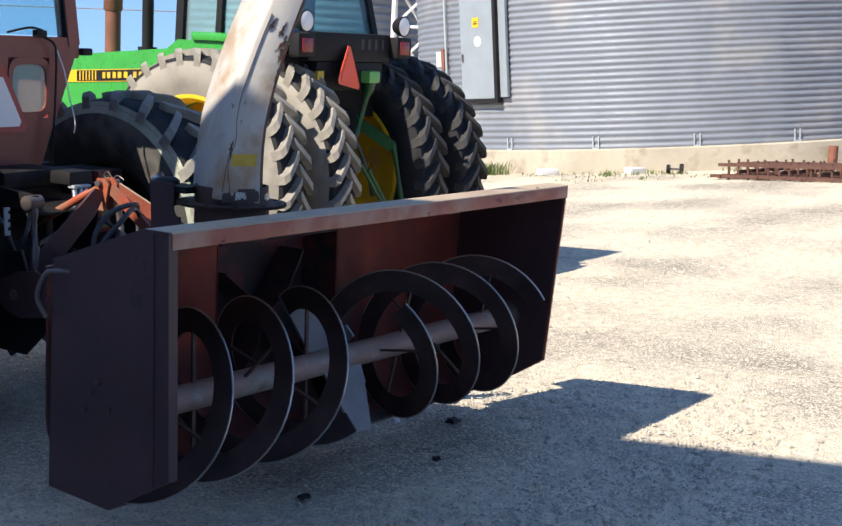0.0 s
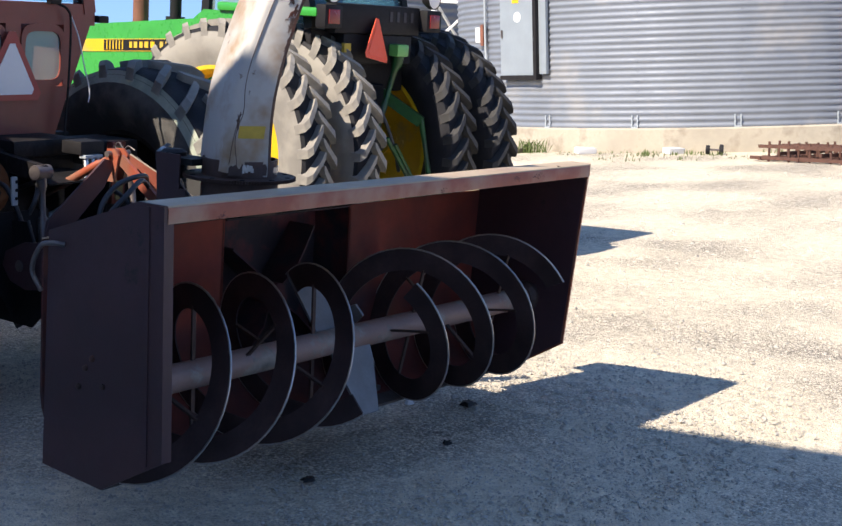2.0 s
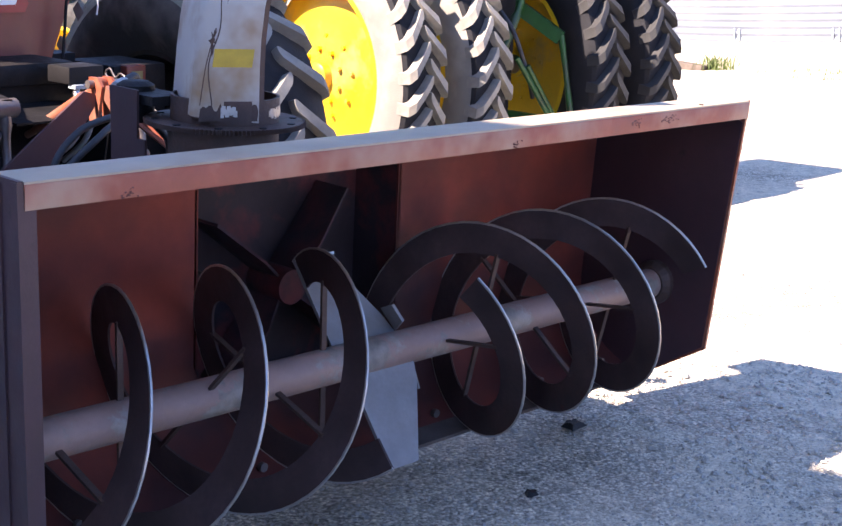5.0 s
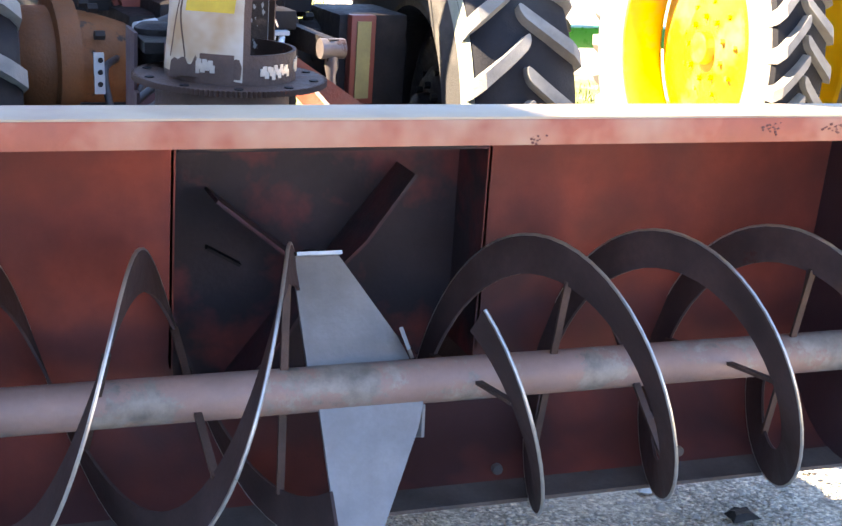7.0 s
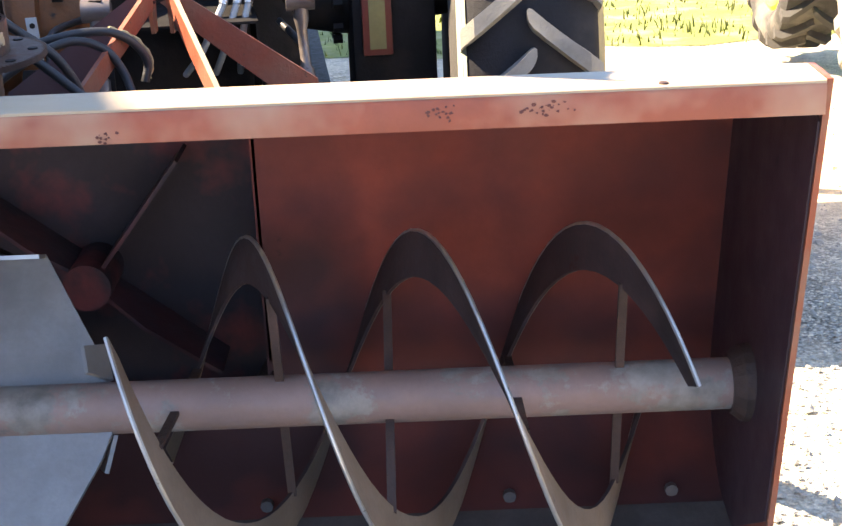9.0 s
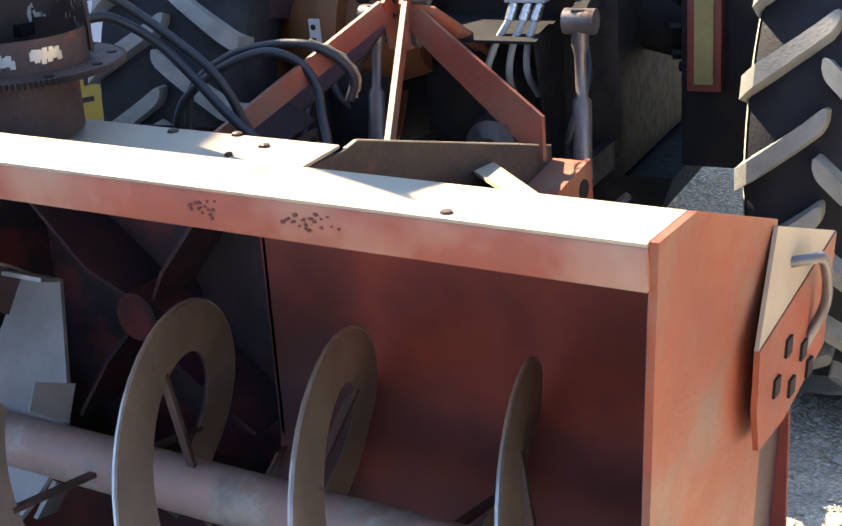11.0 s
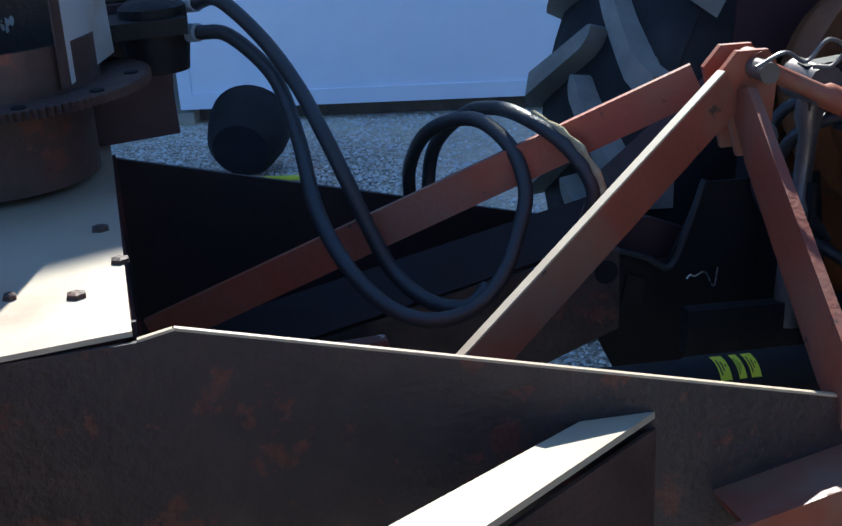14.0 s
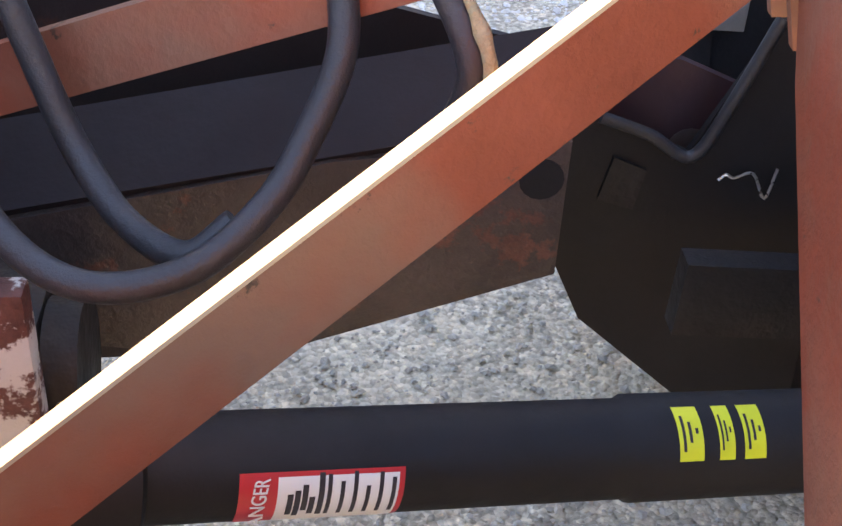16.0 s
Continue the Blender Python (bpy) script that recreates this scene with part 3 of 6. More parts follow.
    arc = [(AY + math.cos(radians(a)), math.sin(radians(a))) for a in (75, 80, 85, 90)]
    prism(bm, [(AY + (y - AY) * 0.3035, AZ - z * 0.3035) for y, z in arc] + [(AY + (y - AY) * 0.3125, AZ - z * 0.3125) for y, z in arc[::-1]], 0, -HALF + 0.012, HALF - 0.04)
    bp("cutting_edge", bm, M_CUTTER, "worn grey-brown steel cutting edge")
    bm = B()
    for x in (-0.9, -0.35, 0.30, 0.78, 1.1):
        solid_lathe(bm, [(AY + 0.098, 0.013), (AY + 0.112, 0.013)], 8, (x, 0, 0.214), 1)
    bp("edge_bolts", bm, M_STEEL)
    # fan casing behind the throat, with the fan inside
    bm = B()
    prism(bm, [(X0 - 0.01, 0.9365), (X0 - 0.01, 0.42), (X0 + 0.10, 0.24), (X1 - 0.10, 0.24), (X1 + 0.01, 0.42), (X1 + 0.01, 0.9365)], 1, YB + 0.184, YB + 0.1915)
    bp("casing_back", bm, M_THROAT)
    for q in (((X0 - 0.01, 0.42), (X0 + 0.10, 0.24)), ((X0 + 0.10, 0.24), (X1 - 0.10, 0.24)), ((X1 - 0.10, 0.24), (X1 + 0.01, 0.42))):
        bm = B()
        (xa, za), (xb, zb) = q
        plate(bm, [(xa, YB - 0.03, za), (xb, YB - 0.03, zb), (xb, YB + 0.197, zb), (xa, YB + 0.197, za)], -0.006)
        bp("casing_floor", bm, M_RUSTY)
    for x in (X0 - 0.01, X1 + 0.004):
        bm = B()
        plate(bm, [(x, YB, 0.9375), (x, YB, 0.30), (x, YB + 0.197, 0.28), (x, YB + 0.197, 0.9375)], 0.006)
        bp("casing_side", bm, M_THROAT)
    bm = B()
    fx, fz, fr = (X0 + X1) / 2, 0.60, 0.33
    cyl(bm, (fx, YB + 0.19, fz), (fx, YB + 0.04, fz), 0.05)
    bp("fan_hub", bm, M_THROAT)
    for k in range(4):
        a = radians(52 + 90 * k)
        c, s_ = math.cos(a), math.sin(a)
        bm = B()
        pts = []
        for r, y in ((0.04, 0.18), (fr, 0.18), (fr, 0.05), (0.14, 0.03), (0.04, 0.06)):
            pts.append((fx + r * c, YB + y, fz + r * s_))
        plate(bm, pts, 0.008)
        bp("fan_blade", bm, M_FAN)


build_housing()


def build_auger():
    bm = B()
    cyl(bm, (-HALF + 0.01, AY, AZ), (HALF - 0.01, AY, AZ), 0.048, n=28)
    bp("auger_shaft", bm, M_SHAFT, "red auger tube, paint scoured to grey")
    bm = B()
    for s in (-1, 1):
        solid_lathe(bm, [(s * (HALF - 0.01), 0.075), (s * (HALF - 0.05), 0.072), (s * (HALF - 0.07), 0.055)], 20, (0, AY, AZ))
    bp("auger_bearing", bm, M_RUSTY)
    mid, w = -0.10, 0.085
    STEP = 30
    def at_angle(x, deg, r):
        a = radians(deg)
        return (x, AY - r * math.cos(a), AZ + r * math.sin(a))
    def ribbon(a0, a1, x_of, thick=0.007):
        bm = B()
        rows = []
        n = max(2, int(abs(a1 - a0) / 9))
        for k in range(n + 1):
            a = a0 + (a1 - a0) * k / n
            rows.append([bm.verts.new(at_angle(x_of(a) + dx, a, r)) for r, dx in ((AR - w, -thick / 2), (AR, -thick / 2), (AR, thick / 2), (AR - w, thick / 2))])
        for p, q in zip(rows, rows[1:]):
            for k in range(4):
                bm.faces.new((p[k], p[(k + 1) % 4], q[(k + 1) % 4], q[k]))
        bm.faces.new(rows[0][::-1])
        bm.faces.new(rows[-1])
        return bm
    def rim(a0, a1, x_of):
        n = max(3, int(abs(a1 - a0) / 8))
        return tube(B(), [at_angle(x_of(a0 + (a1 - a0) * k / n), a0 + (a1 - a0) * k / n, AR + 0.0005) for k in range(n + 1)], 0.0042, 6)
    # two spirals a side, wound opposite ways from the middle
    for side, top, gap, x_in, x_out in ((1, 0.338, 0.31, 0.10, 1.07), (-1, -0.25, -0.305, -0.18, -1.19)):
        for j in range(2):
            def x_of(a, j=j):
                return top + gap * j - 2 * gap * (a - 90) / 360
            a_in = 90 + (top + gap * j - x_in) / (2 * gap) * 360
            a_out = 90 + (top + gap * j - x_out) / (2 * gap) * 360
            turns = math.ceil((a_in - a_out) / 360)
            for k in range(turns):
                b0, b1 = a_in - 360 * k, max(a_out, a_in - 360 * (k + 1))
                turn = bp("flight", ribbon(b0, b1, x_of), M_FLIGHT, "dark spiral flight with polished outer edge")
                bp("worn_edge", rim(b0, b1, x_of), M_EDGE, parent=turn)
                if side > 0:                             # pale brown outward face paints light bounced off the sunlit ground
                    bp("worn_face", ribbon(b0, b1, lambda a, f=x_of: f(a) + 0.0042, 0.0008), M_LITFACE, parent=turn)
                for q in (40, 150, 265):
                    a = b0 - q
                    if a < b1 + 5:
                        continue
                    bm = B()
                    bar(bm, at_angle(x_of(a), a, 0.04), at_angle(x_of(a), a, AR - w + .01), 0.008, 0.016, (1, 0, 0.01))
                    bp("flight_strut", bm, M_RUSTY, parent=turn)
    # two broad throwing paddles on the middle of the shaft
    for k in range(2):
        a = radians(PADDLE) + math.pi * k
        c, s_ = math.cos(a), math.sin(a)
        sh = 0.05 if k == 0 else 0.04
        def at(r, x, off=0.0):
            return (x + sh, AY - r * c - off * s_, AZ + r * s_ - off * c)
        bm = B()
        plate(bm, [at(0.045, mid - 0.13), at(AR, mid - 0.13), at(AR, mid - 0.03), at(0.10, mid + 0.08), at(0.045, mid + 0.10)], 0.010)
        pad = bp("paddle", bm, M_PADDLE, "broad bare steel throwing paddle")
        bm = B()
        plate(bm, [at(AR, mid - 0.13), at(AR, mid - 0.03), at(AR - 0.015, mid - 0.03, 0.045), at(AR - 0.015, mid - 0.13, 0.045)], 0.008)
        bp("paddle_lip", bm, M_EDGE, parent=pad)
        bm = B()
        plate(bm, [at(0.05, mid + 0.10), at(0.12, mid + 0.085), at(0.10, mid + 0.06, 0.07), at(0.05, mid + 0.07, 0.07)], 0.008)
        bp("gusset", bm, M_PADDLE, parent=pad)


PADDLE = -52.0
build_auger()

# chute
CX, CY, CZ = -0.295, 0.607, 0.958
CA = radians(-25)
CD, CN = Vector((math.cos(CA), math.sin(CA), 0)), Vector((-math.sin(CA), math.cos(CA), 0))


def build_chute():
    bm = B()
    solid_lathe(bm, [(CZ - 0.003, 0.142), (1.075, 0.142)], 40, (CX - 0.02, CY - 0.02, 0), 2)
    bp("chute_collar", bm, M_RUSTY, "rusty red round collar")
    bm = B()                                    # toothed turning ring
    n = 250
    lo, hi = [], []
    for k in range(n):
        r = 0.209 if k % 2 else 0.198
        t = 2 * math.pi * k / n
        lo.append(bm.verts.new((CX + r * math.cos(t), CY + r * math.sin(t), 1.075)))
        hi.append(bm.verts.new((CX + r * math.cos(t), CY + r * math.sin(t), 1.087)))
    bm.faces.new(lo[::-1])
    bm.faces.new(hi)
    for k in range(n):
        bm.faces.new((lo[k], lo[(k + 1) % n], hi[(k + 1) % n], hi[k]))
    ring = bp("toothed_ring", bm, M_RUSTY, "dark toothed turning ring", smooth=False)
    bm = B()
    for k in range(10):
        t = 2 * math.pi * (k + 0.3) / 10
        solid_lathe(bm, [(1.087, 0.010), (1.0895, 0.010)], 10, (CX + 0.182 * math.cos(t), CY + 0.182 * math.sin(t), 0), 2)
    bp("ring_holes", bm, M_BLACK, parent=ring)
    bm = B()
    lathe(bm, [(1.087, 0.140), (1.150, 0.140), (1.150, 0.132), (1.087, 0.132)], 40, (CX, CY, 0), 2)
    bp("upper_collar", bm, M_RUSTY, "rusted upper collar with bare patches")
    bm = B()
    for t0, t1, z0 in ((-75, -45, 1.115), (-30, -8, 1.12), (-140, -118, 1.125)):
        for k in range(14):
            t = radians(t0 + (t1 - t0) * k / 13 )
            z = z0 + 0.006 * math.sin(k * 2.3)
            p = Vector((CX + 0.1405 * math.cos(t), CY + 0.1405 * math.sin(t), z))
            box(bm, (-0.0015, -0.005, -0.008 - .004 * math.sin(k * 1.7)), (0.0015, 0.005, 0.008), Matrix.Translation(p) @ Matrix.Rotation(t, 4, "Z"))  # bare metal scuffs
    bp("scuffs", bm, M_EDGE, "bare metal scuffs")
    # a U-shaped channel that bends over towards its open side
    levels = []
    for k in range(15):
        z = 1.10 + 1.0 * k / 14
        q = (z - 1.10) / 1.5
        lean = 0.0 + 0.16 * q + 0.60 * max(0, q - 0.10) ** 1.7
        levels.append((z, lean))
    def depth(q):
        """The channel's back and free edge; it grows shallower upwards."""
        return -0.115 - 0.06 * q, 0.055 - 0.16 * q
    def shell(inset, name, material, label, open_back=False):
        rows = []
        for z, lean in levels:
            q = (z - 1.10) / 1.5
            tilt = 0.10 + 0.75 * q
            hw, (back_, front) = 0.135 - inset, depth(q)
            back_ += inset
            def P(d, nn):
                p = Vector((CX, CY - 0.10 * max(0, q - 0.2), z)) + CD * (lean + d * math.cos(tilt)) + CN * nn
                p.z -= d * math.sin(tilt)
                return p
            rows.append([P(front, -hw), P(back_ + 0.02, -hw), P(back_, -hw + 0.02), P(back_, hw - 0.02), P(back_ + 0.02, hw), P(front, hw)])
        return rows
    outer, inner = shell(0, "", None, ""), shell(0.006, "", None, "")
    bm = B()
    vo = [[bm.verts.new(p) for p in r] for r in outer]
    for a, c in zip(vo, vo[1:]):
        for k in range(5):
            bm.faces.new((a[k], a[k + 1], c[k + 1], c[k]))
    chute = bp("chute", bm, M_CHUTE, "tall curved white chute, paint chipped to rust")
    bm = B()
    vi = [[bm.verts.new(p) for p in r] for r in inner]
    for a, c in zip(vi, vi[1:]):
        for k in range(5):
            bm.faces.new((a[k], c[k], c[k + 1], a[k + 1]))
    bp("chute_lining", bm, M_CHUTEIN, "rusted inside of chute", parent=chute)
    # flakes of white paint left along the edges of the lining
    rng = random.Random(17)
    bm = B()
    for _ in range(420):
        zt = rng.random() ** 1.8
        z = 1.125 + 0.60 * zt
        side = rng.choice((-1, 1))
        reach = (0.085 if side < 0 else 0.03) * (1 - zt) ** 2.2 + 0.006
        e = reach * rng.random() ** 1.6                # distance in from the free edge, over the side wall and round the corner
        q = (z - 1.10) / 1.5
        lean, tilt = 0.16 * q + 0.60 * max(0, q - 0.10) ** 1.7, 0.10 + 0.75 * q
        size = rng.uniform(0.0015, 0.0065)
        def at(u, w):
            """u along the wall from the back corner, w upwards."""
            zz = z + w
            if u >= 0:
                d, nn = depth(q)[0] + 0.026 + u * (depth(q)[1] - depth(q)[0] - 0.03) / 0.19, side * 0.1275
            else:
                d, nn = depth(q)[0] + 0.0075, side * (0.109 + u)
            p = Vector((CX, CY - 0.10 * max(0, q - 0.2), zz)) + CD * (lean + d * math.cos(tilt)) + CN * nn
            p.z -= d * math.sin(tilt)
            return p
        u = rng.uniform(0.005, 0.185) if rng.random() < .45 else -e - size
        n = 7
        lobes = [rng.uniform(.35, 1.1) for _k in range(n)]
        bm.faces.new([bm.verts.new(at(u + size * lobes[i] * math.cos(2 * math.pi * i / n), 1.7 * size * lobes[i] * math.sin(2 * math.pi * i / n))) for i in range(n)])
    tagged(bp("flaked_paint", bm, M_CHUTE, "flakes of white paint", parent=chute), "flakes of white paint", "", kind="stuff")
    for k in (0, 5):
        bm = B()
        for a, c, d, e in zip(outer, outer[1:], inner, inner[1:]):
            plate(bm, [a[k], c[k], e[k] + CD * .014, d[k] + CD * .014], 0.004)
        bp("chute_edge", bm, M_RUSTY, parent=chute)
    # label on the flat side
    z0, z1 = 1.235, 1.280
    def S(d, z, o=0.0):
        level = z
        for _ in range(4):
            tilt = 0.10 + 0.5 * (level - 1.10)
            level = z + d * math.sin(tilt)
        q = (level - 1.10) / 1.5
        lean = 0.16 * q + 0.60 * max(0, q - 0.10) ** 1.7
        return Vector((CX, CY - 0.10 * max(0, q - 0.2), z)) + CD * (lean + d * math.cos(tilt)) - CN * (0.1352 + o)
    bm = B()
    plate(bm, [S(-0.080, z0), S(0.020, z0), S(0.020, z1), S(-0.080, z1)], 0.0015)
    bp("label", bm, M_DECAL, "blank faded yellow label", parent=chute)
    # rust that has eaten the foot of the chute and a long crack
    rng = random.Random(3)
    bm = B()
    pts = []
    for k in range(22):
        d = -0.098 + 0.148 * k / 21
        pts.append(S(d, 1.135 + rng.uniform(-0.01, 0.014), 0.0))
    low = [S(0.05, 1.10), S(-0.098, 1.10)]
    plate(bm, pts + low, 0.0015)
    bp("rust_patch", bm, M_RUSTY, "rust at foot of chute", parent=chute)
    bm = B()
    for d0, zz, n in ((-0.088, 1.30, 12), (-0.07, 1.42, 14), (-0.045, 1.74, 9), (-0.09, 1.76, 8), (0.005, 1.58, 7), (-0.02, 1.70, 8)):
        blob = []
        n *= 3
        for k in range(n):
            a = 2 * math.pi * k / n
            r = rng.uniform(0.25, 1.0) * (0.75 + 0.25 * math.sin(3 * a + zz * 9))
            blob.append(S(d0 + 0.012 * r * math.cos(a) * (1.4 if zz > 1.6 else 1), zz + 0.045 * r * math.sin(a)))
        plate(bm, blob, 0.0012)
    seam = curve_pts([S(-0.07, 1.14), S(-0.09, 1.24), S(-0.075, 1.33), S(-0.09, 1.42), S(-0.10, 1.52), S(-0.105, 1.68), S(-0.11, 1.80)], 6)
    tube(bm, seam, 0.0016, 5)
    tube(bm, curve_pts([S(-0.085, 1.33), S(-0.096, 1.24), S(-0.10, 1.14)], 5), 0.0012, 5)
    bp("rust_streaks", bm, M_RUSTY, "rust streaks and flakes", parent=chute)
    # hydraulic motor that turns the chute
    bm = B()
    solid_lathe(bm, [(1.06, 0.045), (1.10, 0.05), (1.155, 0.05), (1.165, 0.035)], 20, (CX - 0.12, CY + 0.225, 0), 2)
    box(bm, (CX - 0.17, CY + 0.08, 1.118), (CX - 0.06, CY + 0.27, 1.142), bevel=0.0)
    motor = bp("turning_motor", bm, M_GREASE, "black hydraulic motor")
    bm = B()                                    # plate that carries the motor
    prism(bm, [(0.70, 0.941), (0.852, 0.948), (0.850, 1.01), (0.858, 1.155), (0.735, 1.155), (0.735, 1.03), (0.70, 1.03)], 0, -0.479, -0.472)
    bp("motor_bracket", bm, M_ENDRED, "dark red motor mounting plate")
    for a, c in (((-0.455, 0.865, 1.148), (-0.405, 0.897, 1.154)), ((-0.43, 0.858, 1.108), (-0.378, 0.893, 1.115))):
        bm = B()
        cyl(bm, a, c, 0.0135, n=16)
        bp("hose_fitting", bm, M_LEAD, parent=motor)
    H1 = [(-0.378, 0.893, 1.115), (-0.345, 0.935, 1.110), (-0.28, 0.985, 1.055), (-0.20, 1.0, 0.98), (-0.12, 1.003, 0.905), (-0.06, 1.025, 0.842), (-0.01, 1.066, 0.792), (0.015, 1.12, 0.769), (0.005, 1.185, 0.773), (-0.03, 1.235, 0.80),
          (-0.058, 1.264, 0.838), (-0.082, 1.288, 0.895), (-0.12, 1.280, 0.952), (-0.19, 1.248, 0.980), (-0.29, 1.205, 0.945), (-0.40, 1.195, 0.865), (-0.445, 1.20, 0.78)]
    H2 = [(-0.405, 0.897, 1.154), (-0.351, 0.926, 1.162), (-0.30, 0.975, 1.11), (-0.24, 1.010, 1.05), (-0.18, 1.03, 0.995), (-0.145, 1.052, 0.93), (-0.13, 1.075, 0.86), (-0.11, 1.10, 0.80), (-0.07, 1.135, 0.766), (-0.03, 1.18, 0.762), (-0.035, 1.215, 0.785)]
    H3 = [(-0.42, 1.22, 0.76), (-0.41, 1.235, 0.88), (-0.32, 1.265, 0.955), (-0.22, 1.285, 0.985), (-0.12, 1.303, 0.990), (-0.065, 1.345, 0.955), (-0.037, 1.37, 0.90), (-0.045, 1.36, 0.85)]
    for h in (H1, H2, H3):
        bm = B()
        tube(bm, curve_pts(h, 8), 0.0108, 14)
        bp("hydraulic_hose", bm, M_HOSE, "thick black rubber hose")


build_chute()


def build_frame():
    # side plates of the rear frame
    bm = B()
    prism(bm, [(0.567, 0.934), (0.746, 0.934), (0.785, 0.941), (1.58, 0.719), (1.56, 0.53), (1.35, 0.50), (0.76, 0.50), (0.56, 0.42)], 0, 0.3555, 0.362)
    fp = bp("frame_plate", bm, M_FRAME, "rust-browned red frame plate")
    bm = B()
    bar(bm, (0.35875, 0.785, 0.9425), (0.35875, 1.578, 0.7205), 0.0069, 0.003)
    bar(bm, (0.35875, 0.748, 0.9358), (0.35875, 0.784, 0.9422), 0.0069, 0.003)
    bp("worn_edge", bm, M_DECK, parent=fp)
    bm = B()
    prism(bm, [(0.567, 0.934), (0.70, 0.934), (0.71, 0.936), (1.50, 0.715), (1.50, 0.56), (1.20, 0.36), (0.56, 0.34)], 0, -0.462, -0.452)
    bp("frame_plate", bm, M_DARKPLATE, "rust-browned frame plate, darkened for enclosed shade")
    bm = B()
    plate(bm, [(0.364, 1.205, 0.756), (0.364, 1.292, 0.752), (0.86, 0.742, 0.826), (0.80, 0.715, 0.848)], -0.008)
    bp("brace_strap", bm, M_DECK, "flat strap brace, worn pale")
    bm = B()
    bar(bm, (0.368, 1.285, 0.66), (0.85, 0.745, 0.735), 0.006, 0.16)
    bp("brace_web", bm, M_RUSTY)
    bm = B()                                         # angle iron running back from the gearbox
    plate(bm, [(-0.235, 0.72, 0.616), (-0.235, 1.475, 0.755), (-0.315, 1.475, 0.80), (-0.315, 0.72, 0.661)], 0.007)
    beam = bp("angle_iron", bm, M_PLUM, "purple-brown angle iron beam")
    bm = B()
    prism(bm, [(0.93, 0.652), (1.28, 0.722), (1.475, 0.74), (1.47, 0.61), (1.29, 0.55), (1.20, 0.52), (0.93, 0.56)], 0, -0.236, -0.228)
    bp("inner_plate", bm, M_FRAME, parent=beam)
    bm = B()
    solid_lathe(bm, [(-0.228, 0.019), (-0.2265, 0.019)], 16, (0, 1.452, 0.705))
    bp("plate_hole", bm, M_BLACK, parent=beam)
    bm = B()                                         # sheet guard hanging behind the beam
    prism(bm, [(1.50, 0.66), (1.534, 0.672), (1.62, 0.635), (1.69, 0.77), (1.90, 0.76), (1.92, 0.33), (1.65, 0.33), (1.53, 0.44), (1.495, 0.52)], 0, -0.405, -0.397)
    guard = bp("rear_guard", bm, M_BLACK, "black sheet guard")
    # folded edge in lighter grey, to put a faint highlight on the guard
    bm = B()
    tube(bm, curve_pts([(-0.396, 1.532, 0.674), (-0.394, 1.58, 0.656), (-0.392, 1.623, 0.633), (-0.394, 1.655, 0.69), (-0.396, 1.69, 0.775)], 6), 0.0065, 8)
    bp("rolled_edge", bm, M_HOSE, parent=guard)
    bm = B()
    prism(bm, [(1.548, 0.633), (1.581, 0.618), (1.572, 0.574), (1.536, 0.586)], 0, -0.397, -0.391)
    bp("patch_plate", bm, M_GREASE, parent=guard)
    bm = B()
    tube(bm, curve_pts([(-0.388, 1.651, 0.609), (-0.388, 1.658, 0.615), (-0.387, 1.666, 0.612), (-0.386, 1.684, 0.617), (-0.386, 1.699, 0.589), (-0.386, 1.707, 0.622)], 5), 0.0016, 6)
    bp("tie_wire", bm, M_CHROME, parent=guard)
    bm = B()                                         # pale strip painting sun and wear on the hose, to its frayed end
    tube(bm, curve_pts([(-0.110, 1.312, 0.997), (-0.058, 1.354, 0.962), (-0.028, 1.380, 0.905), (-0.036, 1.373, 0.855)], 6), [0.0050 + 0.0015 * math.sin(k * 2.1) + 0.001 * math.sin(k * 4.7) for k in range(19)], 8)
    bp("rope_end", bm, M_HOSESUN, "pale strip painting sun and wear on the hose")
    # A-shaped mast
    apex = Vector((-0.025, 1.565, 1.035))
    bm = B()
    bar(bm, (-0.043, 1.525, 1.028), (-0.263, 0.765, 0.704), 0.012, 0.052)
    bp("mast_leg", bm, M_MAST, "flat red steel mast leg")
    bm = B()
    t0, t1 = Vector((0.012, 1.535, 1.050)), Vector((0.29, 0.915, 0.673))
    dn = (t1 - t0).normalized()
    sn = dn.cross(Vector((0, 0, 1))).normalized()
    un = sn.cross(dn)
    bar(bm, t0 - un * 0.0315, t1 - un * 0.0315, 0.012, 0.060)
    leg = bp("mast_leg", bm, M_MAST, "flat red steel mast leg with worn bright edge")
    bm = B()
    bar(bm, t0, t1, 0.0125, 0.003)
    bp("worn_edge", bm, M_DECK, parent=leg)
    bm = B()
    plate(bm, [(-0.025, 1.56, 1.012), (0.035, 1.56, 1.03), (0.372, 1.515, 0.805), (0.372, 1.515, 0.70), (0.316, 1.515, 0.735), (0.06, 1.545, 0.935)], 0.014)
    bp("mast_leg", bm, M_MAST, "flat red steel mast leg")
    bm = B()                                         # its twin on the far side, with its hitch bracket, red darkened to paint in shade
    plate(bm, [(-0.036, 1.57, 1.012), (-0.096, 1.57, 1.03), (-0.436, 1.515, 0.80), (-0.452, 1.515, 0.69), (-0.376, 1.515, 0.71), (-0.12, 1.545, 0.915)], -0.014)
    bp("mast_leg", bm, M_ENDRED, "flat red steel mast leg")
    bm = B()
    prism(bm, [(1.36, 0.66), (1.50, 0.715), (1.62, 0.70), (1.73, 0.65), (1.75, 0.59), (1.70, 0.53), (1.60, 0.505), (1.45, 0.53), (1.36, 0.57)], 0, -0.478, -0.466)
